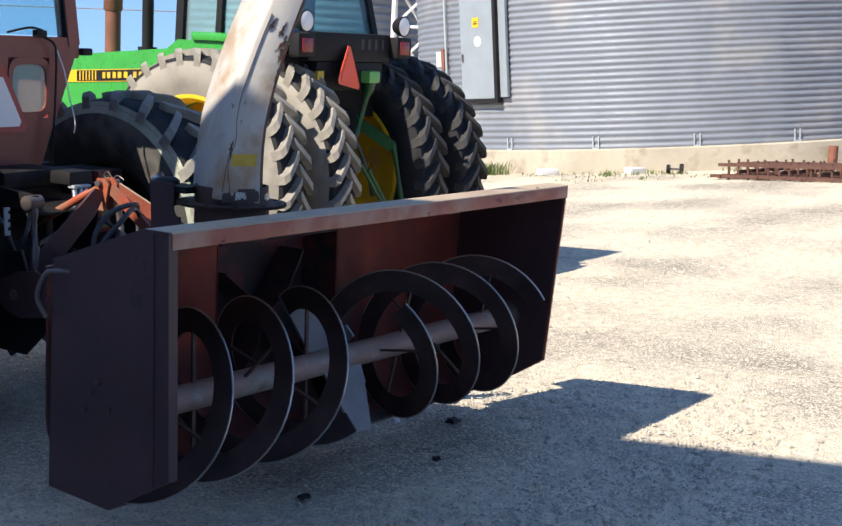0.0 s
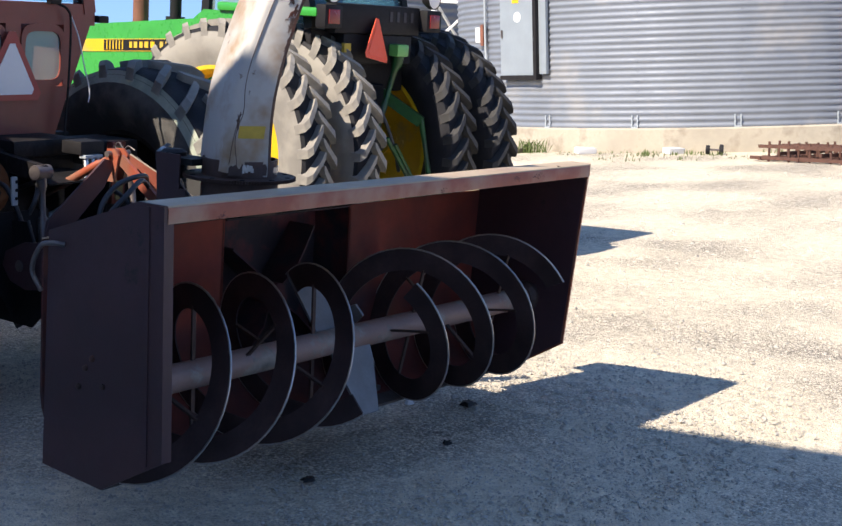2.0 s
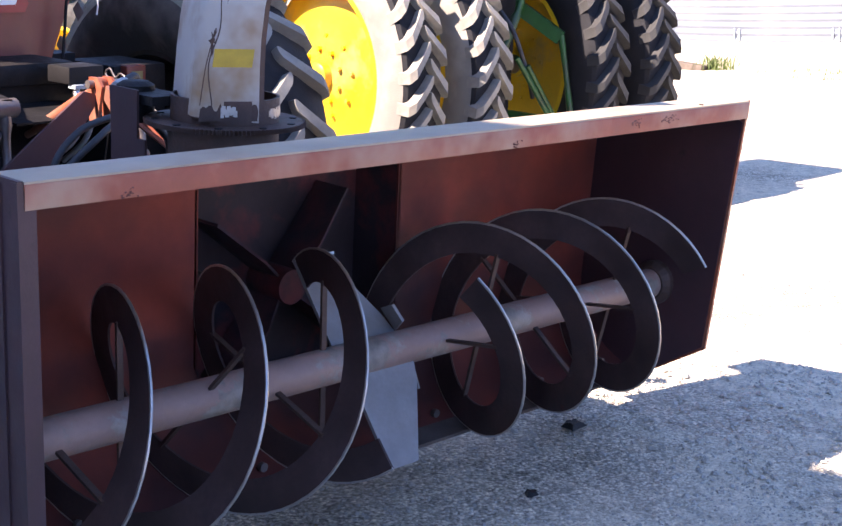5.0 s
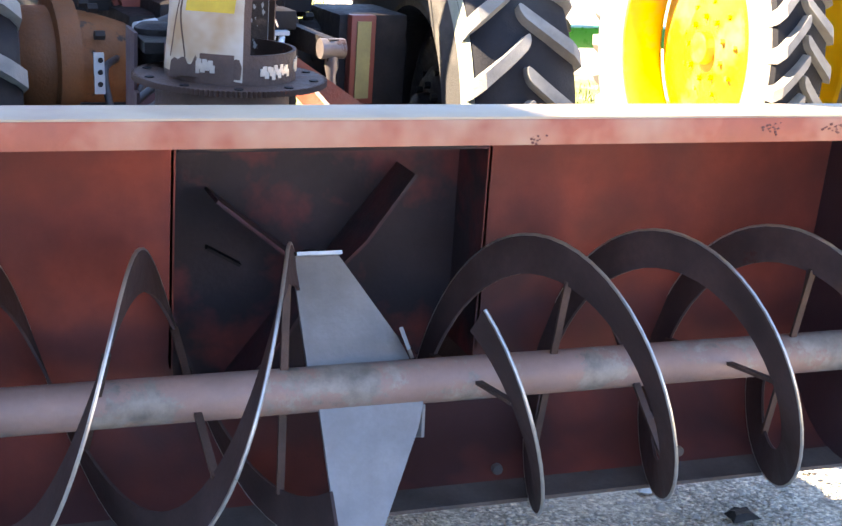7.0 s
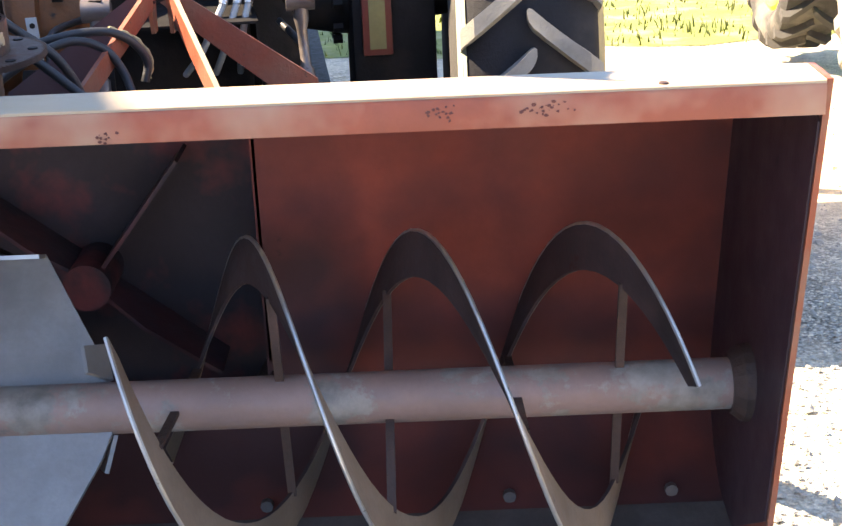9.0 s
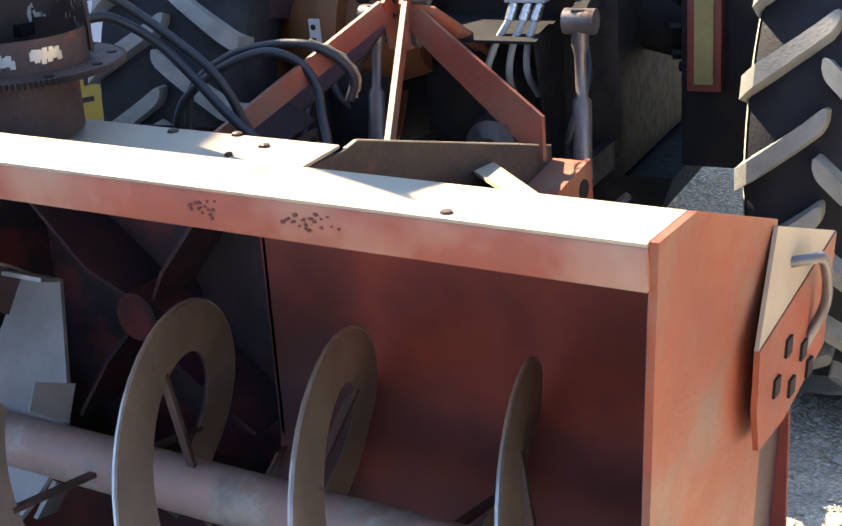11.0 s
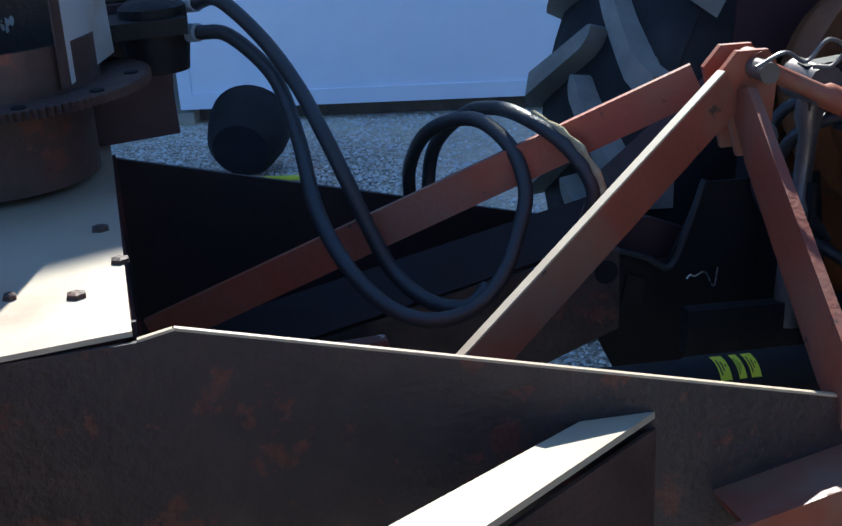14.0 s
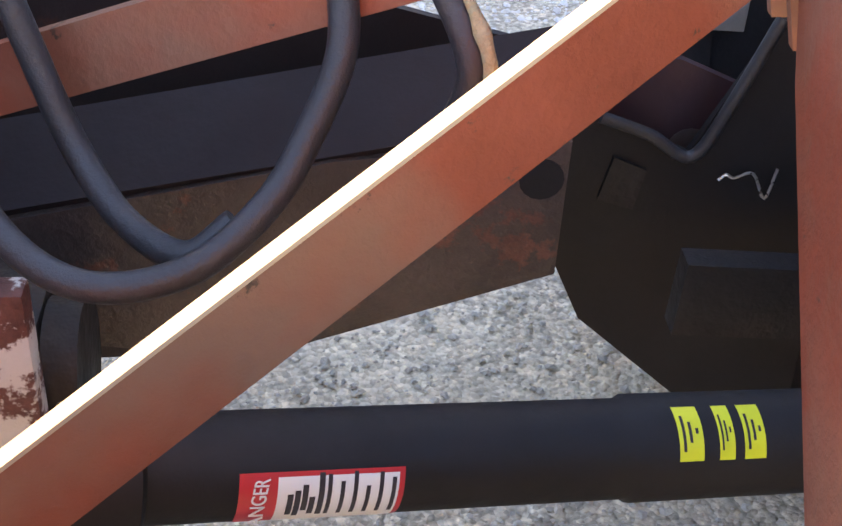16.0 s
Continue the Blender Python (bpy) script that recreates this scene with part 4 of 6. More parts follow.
    lug = bp("lug_bracket", bm, M_ENDRED, "red hitch bracket with shade put into its colour")
    bm = B()
    solid_lathe(bm, [(-0.482, 0.024), (-0.465, 0.024)], 16, (0, 1.64, 0.60))
    bp("pin_hole", bm, M_STEEL, parent=lug)
    bm = B()
    plate(bm, [(0.363, 1.36, 0.648), (0.4445, 1.36, 0.650), (0.4445, 1.585, 0.688), (0.363, 1.585, 0.688)], -0.008)
    bp("lug_bracket", bm, M_RED, "bracket with pin hole")
    bm = B()
    plate(bm, [(0.445, 1.33, 0.648), (0.445, 1.585, 0.694), (0.445, 1.60, 0.575), (0.445, 1.36, 0.60)], -0.012)
    lug = bp("lug_bracket", bm, M_RED, "bracket with pin hole")
    bm = B()
    solid_lathe(bm, [(0.444, 0.024), (0.460, 0.024)], 16, (0, 1.545, 0.632))
    bp("pin_hole", bm, M_BLACK, parent=lug)
    # head of the mast: fork, pin and clip, bolt
    bm = B()
    for dx in (-0.03, 0.02):
        prism(bm, [(1.535, 1.045), (1.56, 1.072), (1.605, 1.070), (1.618, 1.04), (1.605, 0.93), (1.56, 0.93)], 0, apex.x + dx, apex.x + dx + 0.010)
    bp("mast_head", bm, M_RED)
    bm = B()
    cyl(bm, (apex.x - 0.05, 1.585, 1.048), (apex.x + 0.075, 1.585, 1.048), 0.014, n=16)
    pin = bp("mast_pin", bm, M_STEEL, "steel top pin")
    bm = B()
    tube(bm, curve_pts([(apex.x + 0.085, 1.56, 1.06), (apex.x + 0.085, 1.60, 1.075), (apex.x + 0.085, 1.63, 1.06), (apex.x + 0.085, 1.66, 1.085), (apex.x + 0.085, 1.685, 1.07), (apex.x + 0.085, 1.665, 1.05), (apex.x + 0.085, 1.64, 1.052)], 6), 0.003, 6)
    bp("hair_pin", bm, M_STEEL, parent=pin)
    bm = B()
    solid_lathe(bm, [(0.005, 0.024), (0.02, 0.024), (0.026, 0.014)], 12, (0, 1.588, 0.955))
    bp("mast_bolt", bm, M_STEEL, "grey steel bolt head")
    # gearbox with a flaking label, and the shielded drive shaft
    bm = B()
    box(bm, (-0.047, 0.86, 0.50), (-0.020, 1.070, 0.737), bevel=0.006)
    gear = bp("gearbox_cover", bm, M_LABELBOX, "gearbox cover with white paint flaking off red")
    bm = B()
    box(bm, (-0.20, 0.88, 0.48), (-0.0475, 1.06, 0.66), bevel=0.02)
    bp("gearbox", bm, M_GREASE, "black greasy gearbox housing")
    bm = B()
    cyl(bm, (-0.115, 1.06, 0.605), (-0.115, 1.088, 0.605), 0.055, n=24)
    bp("bearing_cap", bm, M_GREASE, "grimy round bearing cap")
    bm = B()
    prism(bm, [(0.965, 0.628), (1.030, 0.630), (1.039, 0.704), (0.974, 0.702)], 0, -0.0202, -0.0192)
    bp("plate_surround", bm, M_WHITE, parent=gear)
    bm = B()
    prism(bm, [(0.976, 0.636), (1.014, 0.638), (1.024, 0.650), (1.030, 0.690), (1.022, 0.696), (0.985, 0.692), (0.977, 0.684)], 0, -0.0192, -0.0184)
    bp("data_plate", bm, M_OLIVE, "faded olive data plate", parent=gear)
    a, c = Vector((0.075, 1.10, 0.663)), Vector((-0.10, 1.88, 0.535))
    bm = B()
    tube(bm, [a, a.lerp(c, .06), a.lerp(c, .065), a.lerp(c, .5), a.lerp(c, .505), c], [0.046, 0.046, 0.0375, 0.0375, 0.0405, 0.0405], 28)
    tube_ob = bp("drive_shaft_guard", bm, M_BLACK, "black plastic drive shaft guard with warning labels")
    ax = (c - a).normalized()
    side = ax.cross(Vector((0, 0, 1))).normalized()
    up = side.cross(ax)
    def on(t, ang, r):
        p = a + ax * t
        return p + side * (r * math.cos(ang)) + up * (r * math.sin(ang))
    def wrap(bm, t0, t1, g0, g1, r):
        rows = [[bm.verts.new(on(t, g, r)) for g in np.linspace(g0, g1, 9)] for t in (t0, t1)]
        for k in range(8):
            bm.faces.new((rows[0][k], rows[0][k + 1], rows[1][k + 1], rows[1][k]))
        return bm
    T0, T1, G0, G1 = 0.112, 0.226, radians(-48), radians(32)
    red = bp("danger_label", wrap(B(), T0, T1, G0, G1, 0.0379), M_DANGER, "red and white danger label", parent=None)
    bp("label_text_field", wrap(B(), T0 + 0.026, T1 - 0.004, G0 + 0.09, G1 - 0.09, 0.0382), M_WHITE, parent=red)
    bm = B()
    for t, g0, g1 in ((0.118, -22, 8), (0.123, -25, 12), (0.128, -15, 18), (0.133, -22, 4), (0.139, -24, 30)):
        wrap(bm, T0 + t - 0.085, T0 + t - 0.085 + 0.004, radians(g0), radians(g1), 0.0385)
    for k in range(6):
        wrap(bm, T0 + 0.060 + 0.009 * k, T0 + 0.063 + 0.009 * k, radians(-24), radians((28, 20, 30, 14, 28, 22)[k]), 0.0385)
    bp("label_bars", bm, M_INK, parent=red)
    g = radians(-8)
    nrm = (side * math.cos(g) + up * math.sin(g))
    xa = (up * math.cos(g) - side * math.sin(g))
    ya = nrm.cross(xa)
    pos = on(T0 + 0.014, g, 0.0387)
    mt = Matrix(((xa.x, ya.x, nrm.x, pos.x), (xa.y, ya.y, nrm.y, pos.y), (xa.z, ya.z, nrm.z, pos.z), (0, 0, 0, 1)))
    w = writing("label_word", "DANGER", 0.0145, mt, M_WHITE, red)
    for t, wd in ((0.434, 0.020), (0.467, 0.013), (0.488, 0.018)):
        lab = bp("torn_label", wrap(B(), t, t + wd, radians(24), radians(84), 0.0410), M_LIME, "torn lime yellow label")
        bm = B()
        for k in range(3):
            wrap(bm, t + wd * (.16 + .27 * k), t + wd * (.28 + .27 * k), radians(34 + 9 * k), radians(72 - 7 * k), 0.0413)
        bp("label_bars", bm, M_INK, parent=lab)


build_frame()

# ---- tractors ----
def build_tyre(parent, at, R, hw, rim_r, m_tyre, m_lug, label, lugs=21, m_tread=None, lug_w=0.042, phase=0.0, h=0.042, bulge=1.06):
    """A lugged rear tyre: the carcass, the tread between the lugs, and its lugs as pieces."""
    bm = B()
    prof = [(-hw * .72, rim_r), (-hw * .98 * bulge / 1.06, rim_r + (R - rim_r) * .28), (-hw * bulge, rim_r + (R - rim_r) * .5), (-hw, R - h - .045), (-hw * .9, R - h - .012),
            (-hw * .4, R - h - .002), (0, R - h), (hw * .4, R - h - .002), (hw * .9, R - h - .012), (hw, R - h - .045),
            (hw * bulge, rim_r + (R - rim_r) * .5), (hw * .98 * bulge / 1.06, rim_r + (R - rim_r) * .28), (hw * .72, rim_r)]
    lathe(bm, prof, 72)
    tyre = part("tyre", bm, m_tyre, parent, label)
    tyre.location = at
    if m_tread:
        bm = B()
        lathe(bm, [(-hw * .99, R - h - .034), (-hw * .9, R - h - .0095), (-hw * .4, R - h + .001), (0, R - h + .003), (hw * .4, R - h + .001), (hw * .9, R - h - .0095), (hw * .99, R - h - .034)], 72)
        part("tread", bm, m_tread, tyre)
    def lug_mesh(s):
        bm = B()
        rows = []
        for k, q in enumerate((0.0, 0.025, 0.07, 0.25, 0.45, 0.65, 0.82, 0.92, 1.0)):
            u = hw * (-0.06 + 1.08 * q)
            th = -0.215 * q ** 0.9 * (0.8 / R)
            base = R - h - .004 - (0.065 * max(0, (u / hw - .82) / .21) if u > .82 * hw else 0)
            top = R - (0.0 if u < .85 * hw else 0.03 * (u / hw - .85) / .18)
            wdt = lug_w * (0.40, 0.78, 1.0, 1.0, 1.0, 1.02, 1.05, 1.08, 1.1)[k] / R / 2
            row = []
            for r, t in ((base, th - wdt * 1.3), (top, th - wdt), (top, th + wdt), (base, th + wdt * 1.3)):
                row.append(bm.verts.new((s * u, -r * math.cos(t), r * math.sin(t))))
            rows.append(row)
        for p, q in zip(rows, rows[1:]):
            for k in range(4):
                bm.faces.new((p[k], p[(k + 1) % 4], q[(k + 1) % 4], q[k]))
        bm.faces.new(rows[0][::-1])
        bm.faces.new(rows[-1])
        finish(bm, True, 30)
        me = bpy.data.meshes.new("lug")
        bm.to_mesh(me)
        bm.free()
        me.materials.append(m_lug)
        return me
    for s in (-1, 1):
        me = lug_mesh(s)
        for k in range(lugs):
            o = new("lug", me)
            o.parent = tyre
            o.rotation_euler = (2 * math.pi * (k + (0.5 if s > 0 else 0)) / lugs + phase, 0, 0)
    return tyre


def build_rim(tyre, rim_r, hw, material, face, dish, bolts=10, hub_mat=None):
    """Rim and wheel disc; the disc sits `dish` along the axle, seen from the side `face`."""
    bm = B()
    lathe(bm, [(-hw * .78, rim_r + .022), (-hw * .80, rim_r - .005), (-hw * .5, rim_r - .03), (hw * .5, rim_r - .03), (hw * .80, rim_r - .005), (hw * .78, rim_r + .022)], 56)
    rim = part("rim", bm, material, tyre)
    bm = B()
    lathe(bm, [(dish - .02 * face, rim_r - .028), (dish, rim_r * .80), (dish + .035 * face, rim_r * .62), (dish + .02 * face, rim_r * .45), (dish + .05 * face, rim_r * .36), (dish + .055 * face, .06)], 48)
    part("wheel_disc", bm, material, tyre)
    bm = B()
    solid_lathe(bm, [(dish + .03 * face, .085), (dish + .10 * face, .075), (dish + .115 * face, .05)], 20)
    part("hub", bm, hub_mat or material, tyre)
    for k in range(bolts):
        bm = B()
        t = 2 * math.pi * k / bolts
        solid_lathe(bm, [(dish + .04 * face, .016), (dish + .075 * face, .014)], 6, (0, rim_r * .27 * math.cos(t), rim_r * .27 * math.sin(t)))
        solid_lathe(bm, [(dish + .02 * face, .013), (dish + .05 * face, .012)], 6, (0, rim_r * .40 * math.cos(t + .2), rim_r * .40 * math.sin(t + .2)))
        part("wheel_bolts", bm, hub_mat or material, tyre)


def warning_triangle(parent, at, size, face, border, m=None):
    bm = B()
    def tri(s, y):
        c = .16 * s
        return [(-s / 2 + c * .3, 0), (s / 2 - c * .3, 0), (s / 2, c * .55), (c * .35, s * .86), (-c * .35, s * .86), (-s / 2, c * .55)]
    prism(bm, tri(size, 0), 1, 0, 0.004)
    rim = part("warning_triangle", bm, border, parent, "slow vehicle warning triangle")
    rim.location = at
    bm = B()
    prism(bm, [(x * .74, z * .74 + size * .075) for x, z in tri(size, 0)], 1, -0.003, -0.0005)
    part("triangle_centre", bm, face, rim)
    if m:
        rim.rotation_euler = m
    return rim


def build_red_tractor():
    tr = thing("red_tractor", "old red cab tractor with worn lugged tyres behind snow blower", "tractor", (-0.04, 2.53, 0))
    tr.rotation_euler = (0, 0, radians(6))
    R = 0.785
    for s in (-1, 1):
        if s < 0:
            ty = build_tyre(tr, (-0.915, -0.06, 0.65), R, 0.245, 0.43, M_TYRE, M_LUG, "black rubber tyre with worn grey lugs", 24, M_TYRE, lug_w=0.047, phase=0.12)
            build_rim(ty, 0.43, 0.245, M_CASTING, -s, s * -0.02, 8)
        else:
            ty = build_tyre(tr, (0.977, -0.173, 0.625), 0.77, 0.192, 0.40, M_TANSIDE, M_LUG, "black rubber tyre with worn grey lugs and dusty sidewalls", 22, M_TYRE, lug_w=0.050, phase=0.05, bulge=1.15)
            ty.rotation_euler = (0, 0, radians(-6))
            build_rim(ty, 0.40, 0.192, M_GREASE, -s, s * -0.02, 8)
            # inner wall coloured darker than the outer one to paint its shade
            bm = B()
            lathe(bm, [(-0.196, 0.678), (-0.224, 0.585), (-0.210, 0.502), (-0.145, 0.404)], 72)
            part("inner_sidewall", bm, M_DUSTY, ty)
            # pale ring paints sun on the dusty shoulder
            bm = B()
            lathe(bm, [(-0.180, 0.7165), (-0.1945, 0.683), (-0.2035, 0.655)], 72)
            part("dusty_shoulder", bm, M_PALESIDE, ty)
        bm = B()
        # left housing is orange, the right one black and smaller
        m_fd = M_CASTING if s < 0 else M_GREASE
        solid_lathe(bm, [(s * h, r * (1 if s < 0 else 0.7)) for h, r in ((0.26, 0.12), (0.36, 0.15), (0.42, 0.165), (0.46, 0.17), (0.465, 0.215), (0.50, 0.222), (0.53, 0.215), (0.535, 0.18), (0.60, 0.18), (0.68, 0.12), (0.78, 0.10))], 32, (0, -0.38 if s < 0 else -0.15, 0.86))
        fd = part("final_drive", bm, m_fd, tr, "orange cast axle housing, oily" if s < 0 else "black axle housing")
        for k in range(10):
            t = 2 * math.pi * k / 10
            bm = B()
            solid_lathe(bm, [(s * 0.39, 0.016), (s * 0.42, 0.015)], 6, (0, (-0.38 if s < 0 else -0.15) + 0.19 * (1 if s < 0 else 0.7) * math.cos(t), 0.86 + 0.19 * (1 if s < 0 else 0.7) * math.sin(t)))
            part("housing_bolt", bm, M_GREASE, fd)
    bm = B()
    box(bm, (-0.29, -0.42, 0.46), (0.29, 1.6, 1.02), bevel=0.03)
    body = part("rear_housing", bm, M_GREASE, tr, "greasy black transmission housing")
    bm = B()
    box(bm, (-0.20, -0.46, 0.98), (0.20, 0.2, 1.06), bevel=0.02)
    part("lift_cover", bm, M_GREASE, tr)
    bm = B()
    solid_lathe(bm, [(-0.60, 0.028), (-0.52, 0.03), (-0.50, 0.075), (-0.42, 0.085)], 20, (-0.06, 0, 0.56), 1)
    part("drive_stub", bm, M_STEEL, tr)
    bm = B()                                         # shield over the stub shaft
    plate(bm, [(-0.21, -0.44, 0.92), (0.14, -0.44, 0.92), (0.16, -0.70, 0.90), (-0.23, -0.70, 0.90)], 0.008)
    plate(bm, [(0.14, -0.44, 0.92), (0.16, -0.70, 0.90), (0.17, -0.62, 0.52), (0.14, -0.44, 0.46)], -0.008)
    part("shaft_guard", bm, M_BLACK, tr, "black sheet metal guard")
    bm = B()
    plate(bm, [(-0.50, -0.70, 0.80), (-0.25, -0.72, 0.80), (-0.25, -0.74, 0.36), (-0.42, -0.72, 0.30), (-0.55, -0.70, 0.55)], 0.008)
    part("splash_flap", bm, M_BLACK, tr, "torn black rubber flap")
    # top link
    bm = B()
    a, c = Vector((-0.07, -0.93, 1.045)), Vector((-0.04, -0.50, 0.82))
    tube(bm, [a, a.lerp(c, .22), a.lerp(c, .24), a.lerp(c, .80), a.lerp(c, .82), c], [.013, .013, .019, .019, .013, .013], 14)
    solid_lathe(bm, [(-0.09, 0.022), (-0.05, 0.022)], 16, (-0.0, -0.935, 1.047))
    part("top_link", bm, M_RED, tr, "red turnbuckle top link")
    # inner fender; its red is darkened to stand for shade
    bm = B()
    prism(bm, [(-0.62, 0.93), (-0.58, 1.16), (-0.45, 1.42), (-0.1, 1.62), (0.5, 1.62), (0.62, 1.0), (0.3, 0.86), (-0.3, 0.86)], 0, -0.665, -0.655)
    part("fender", bm, M_ENDRED, tr, "red inner fender sheet, coloured dark for shade")
    bm = B()                                         # belly of the tractor down to the drawbar
    prism(bm, [(-0.40, 0.44), (0.40, 0.44), (0.36, 0.33), (-0.36, 0.33)], 1, -0.30, 1.55)
    part("belly_frame", bm, M_GREASE, tr, "oily black frame under the tractor")
    bm = B()
    bar(bm, (0, -0.62, 0.37), (0, 0.4, 0.37), 0.09, 0.04)
    part("drawbar", bm, M_GREASE, tr)
    # lift arms, rods and lower links
    for s in (-1, 1):
        bm = B()
        bar(bm, (s * 0.20, -0.30, 0.98), (s * 0.28, -0.72, 0.95), 0.035, 0.07)
        part("lift_arm", bm, M_GREASE, tr)
        bm = B()
        tube(bm, [(s * 0.28, -0.70, 0.98), (s * 0.28, -0.71, 0.90), (s * 0.28, -0.71, 0.87), (s * 0.285, -0.72, 0.77), (s * 0.285, -0.72, 0.76), (s * 0.29, -0.74, 0.56)], [.020, .022, .015, .015, .024, .024], 12)
        solid_lathe(bm, [(s * 0.24, 0.032), (s * 0.32, 0.032)], 14, (0, -0.705, 0.955))
        part("lift_rod", bm, M_STEEL, tr, "oily steel lift rod")
        bm = B()
        bar(bm, (s * 0.22, 0.05, 0.50), (s * 0.30, -0.92, 0.58), 0.028, 0.075)
        part("lower_link", bm, M_GREASE, tr)
    bm = B()
    tube(bm, curve_pts([(0.02, -0.74, 0.60), (0.12, -0.72, 0.50), (0.30, -0.70, 0.45), (0.40, -0.72, 0.52)], 6), 0.012, 6)
    part("check_chain", bm, M_STEEL, tr)
    # hydraulic couplers with pale hoses
    bm = B()
    box(bm, (0.045, -0.62, 1.00), (0.195, -0.50, 1.06), bevel=0.008)
    part("coupler_block", bm, M_BLACK, tr)
    bm = B()
    box(bm, (0.055, -0.640, 0.985), (0.165, -0.60, 1.000), bevel=0.003)
    part("coupler_plate", bm, M_LEAD, tr)
    for dx, bend in ((0.0, -0.07), (0.055, -0.02), (0.10, 0.02)):
        x = 0.075 + dx * .7
        bm = B()
        cyl(bm, (x, -0.62, 0.98), (x - .01, -0.635, 0.94), 0.013, n=10)
        part("coupler", bm, M_CHROME, tr)
        bm = B()
        tube(bm, curve_pts([(x - .01, -0.635, 0.94), (x - .03 + bend * .2, -0.65, 0.88), (x - .05 + bend * .5, -0.62, 0.80), (x - .07 + bend, -0.52, 0.72)], 6), 0.010, 8)
        part("lift_hose", bm, M_LEAD, tr, "pale grey hose")
    for c in ([(-0.20, -0.50, 0.86), (-0.26, -0.66, 0.90), (-0.34, -0.72, 0.82), (-0.36, -0.62, 0.66)], [(0.22, -0.5, 0.86), (0.28, -0.66, 0.80), (0.26, -0.74, 0.68), (0.20, -0.6, 0.56)],
              [(-0.34, -0.50, 0.90), (-0.42, -0.66, 0.88), (-0.40, -0.72, 0.74), (-0.30, -0.62, 0.64)]):
        bm = B()
        tube(bm, curve_pts(c, 7), 0.011, 8)
        part("loose_hose", bm, M_HOSE, tr)
    bm = B()
    plate(bm, [(-0.47, -0.73, 0.95), (-0.44, -0.73, 0.95), (-0.435, -0.73, 0.83), (-0.465, -0.73, 0.83)], 0.008)
    strap = part("perforated_strap", bm, M_LEAD, tr, "perforated steel strap")
    bm = B()
    for z in (0.93, 0.895, 0.86):
        solid_lathe(bm, [(-0.7395, 0.008), (-0.738, 0.008)], 10, (-0.452, 0, z), 1)
    part("strap_hole", bm, M_BLACK, strap)
    # a red bracket with a pale plate beside the right tyre
    bm = B()
    box(bm, (0.47, -0.42, 0.72), (0.56, -0.38, 1.02), bevel=0.004)
    br = part("fender_bracket", bm, M_CABRED, tr)
    bm = B()
    box(bm, (0.49, -0.426, 0.74), (0.54, -0.421, 1.0))
    part("bracket_plate", bm, M_KHAKI, br)
    bm = B()
    box(bm, (0.44, -0.38, 0.50), (0.70, -0.10, 1.02), bevel=0.02)
    part("axle_bracket", bm, M_GREASE, tr)
    # cab
    yb = -0.24
    wall = [(-0.52, 1.62), (-0.49, 1.55), (-0.24, 0.98), (0.22, 0.98), (0.49, 1.55), (0.52, 1.62)]
    cab = [(-0.36, 2.35)] + wall + [(0.36, 2.35)]
    bm = B()                                        # lower rear wall with an opening each side
    prism(bm, [(-0.52, 1.66), (-0.52, 1.56), (0.52, 1.56), (0.52, 1.66)], 1, yb, yb + 0.05)
    prism(bm, [(0.315, 1.56), (0.49, 1.56), (0.36, 1.26), (0.315, 1.27)], 1, yb, yb + 0.05)
    prism(bm, [(-0.315, 1.56), (-0.49, 1.56), (-0.36, 1.26), (-0.315, 1.27)], 1, yb, yb + 0.05)
    prism(bm, [(0.045, 1.56), (-0.045, 1.56), (-0.045, 1.27), (0.045, 1.27)], 1, yb, yb + 0.05)
    prism(bm, [(0.36, 1.275), (-0.36, 1.275), (-0.24, 0.98), (0.24, 0.98)], 1, yb, yb + 0.05)
    part("cab_rear_wall", bm, M_CABRED, tr, "red sheet metal cab wall")
    for s in (-1, 1):                               # small rounded windows
        bm = B()
        pts_o, pts_i = [], []
        for k in range(24):
            t = 2 * math.pi * k / 24
            def sq(v):
                return math.copysign(abs(v) ** 0.45, v)
            pts_o.append((s * 0.18 + 0.138 * sq(math.cos(t)), 1.417 + 0.145 * sq(math.sin(t))))
            pts_i.append((s * 0.18 + 0.112 * sq(math.cos(t)), 1.417 + 0.112 * sq(math.sin(t))))
        for k in range(24):
            j = (k + 1) % 24
            prism(bm, [pts_o[k], pts_o[j], pts_i[j], pts_i[k]], 1, yb - 0.006, yb + 0.012)
        fr = part("window_frame", bm, M_CABRED, tr)
        bm = B()
        prism(bm, pts_i, 1, yb + 0.002, yb + 0.006)
        gl = part("small_window", bm, G_RED, fr, "rounded tinted cab window")
        gl.visible_shadow = False
    bm = B()
    prism(bm, [(-0.44, 1.665), (0.44, 1.665), (0.34, 2.25), (-0.34, 2.25)], 1, yb + 0.02, yb + 0.025)
    gl = part("rear_window", bm, G_CAB, tr, "large rear cab window")
    gl.visible_shadow = False
    for s in (-1, 1):
        bm = B()
        bar(bm, (s * 0.485, yb + 0.03, 1.62), (s * 0.375, yb + 0.03, 2.30), 0.075, 0.07, (0, 1, 0))
        part("cab_pillar", bm, M_CABRED, tr)
        bm = B()
        bar(bm, (s * 0.44, yb + 0.012, 1.66), (s * 0.345, yb + 0.012, 2.26), 0.018, 0.03, (0, 1, 0))
        part("window_seal", bm, M_BLACK, tr)
        bm = B()
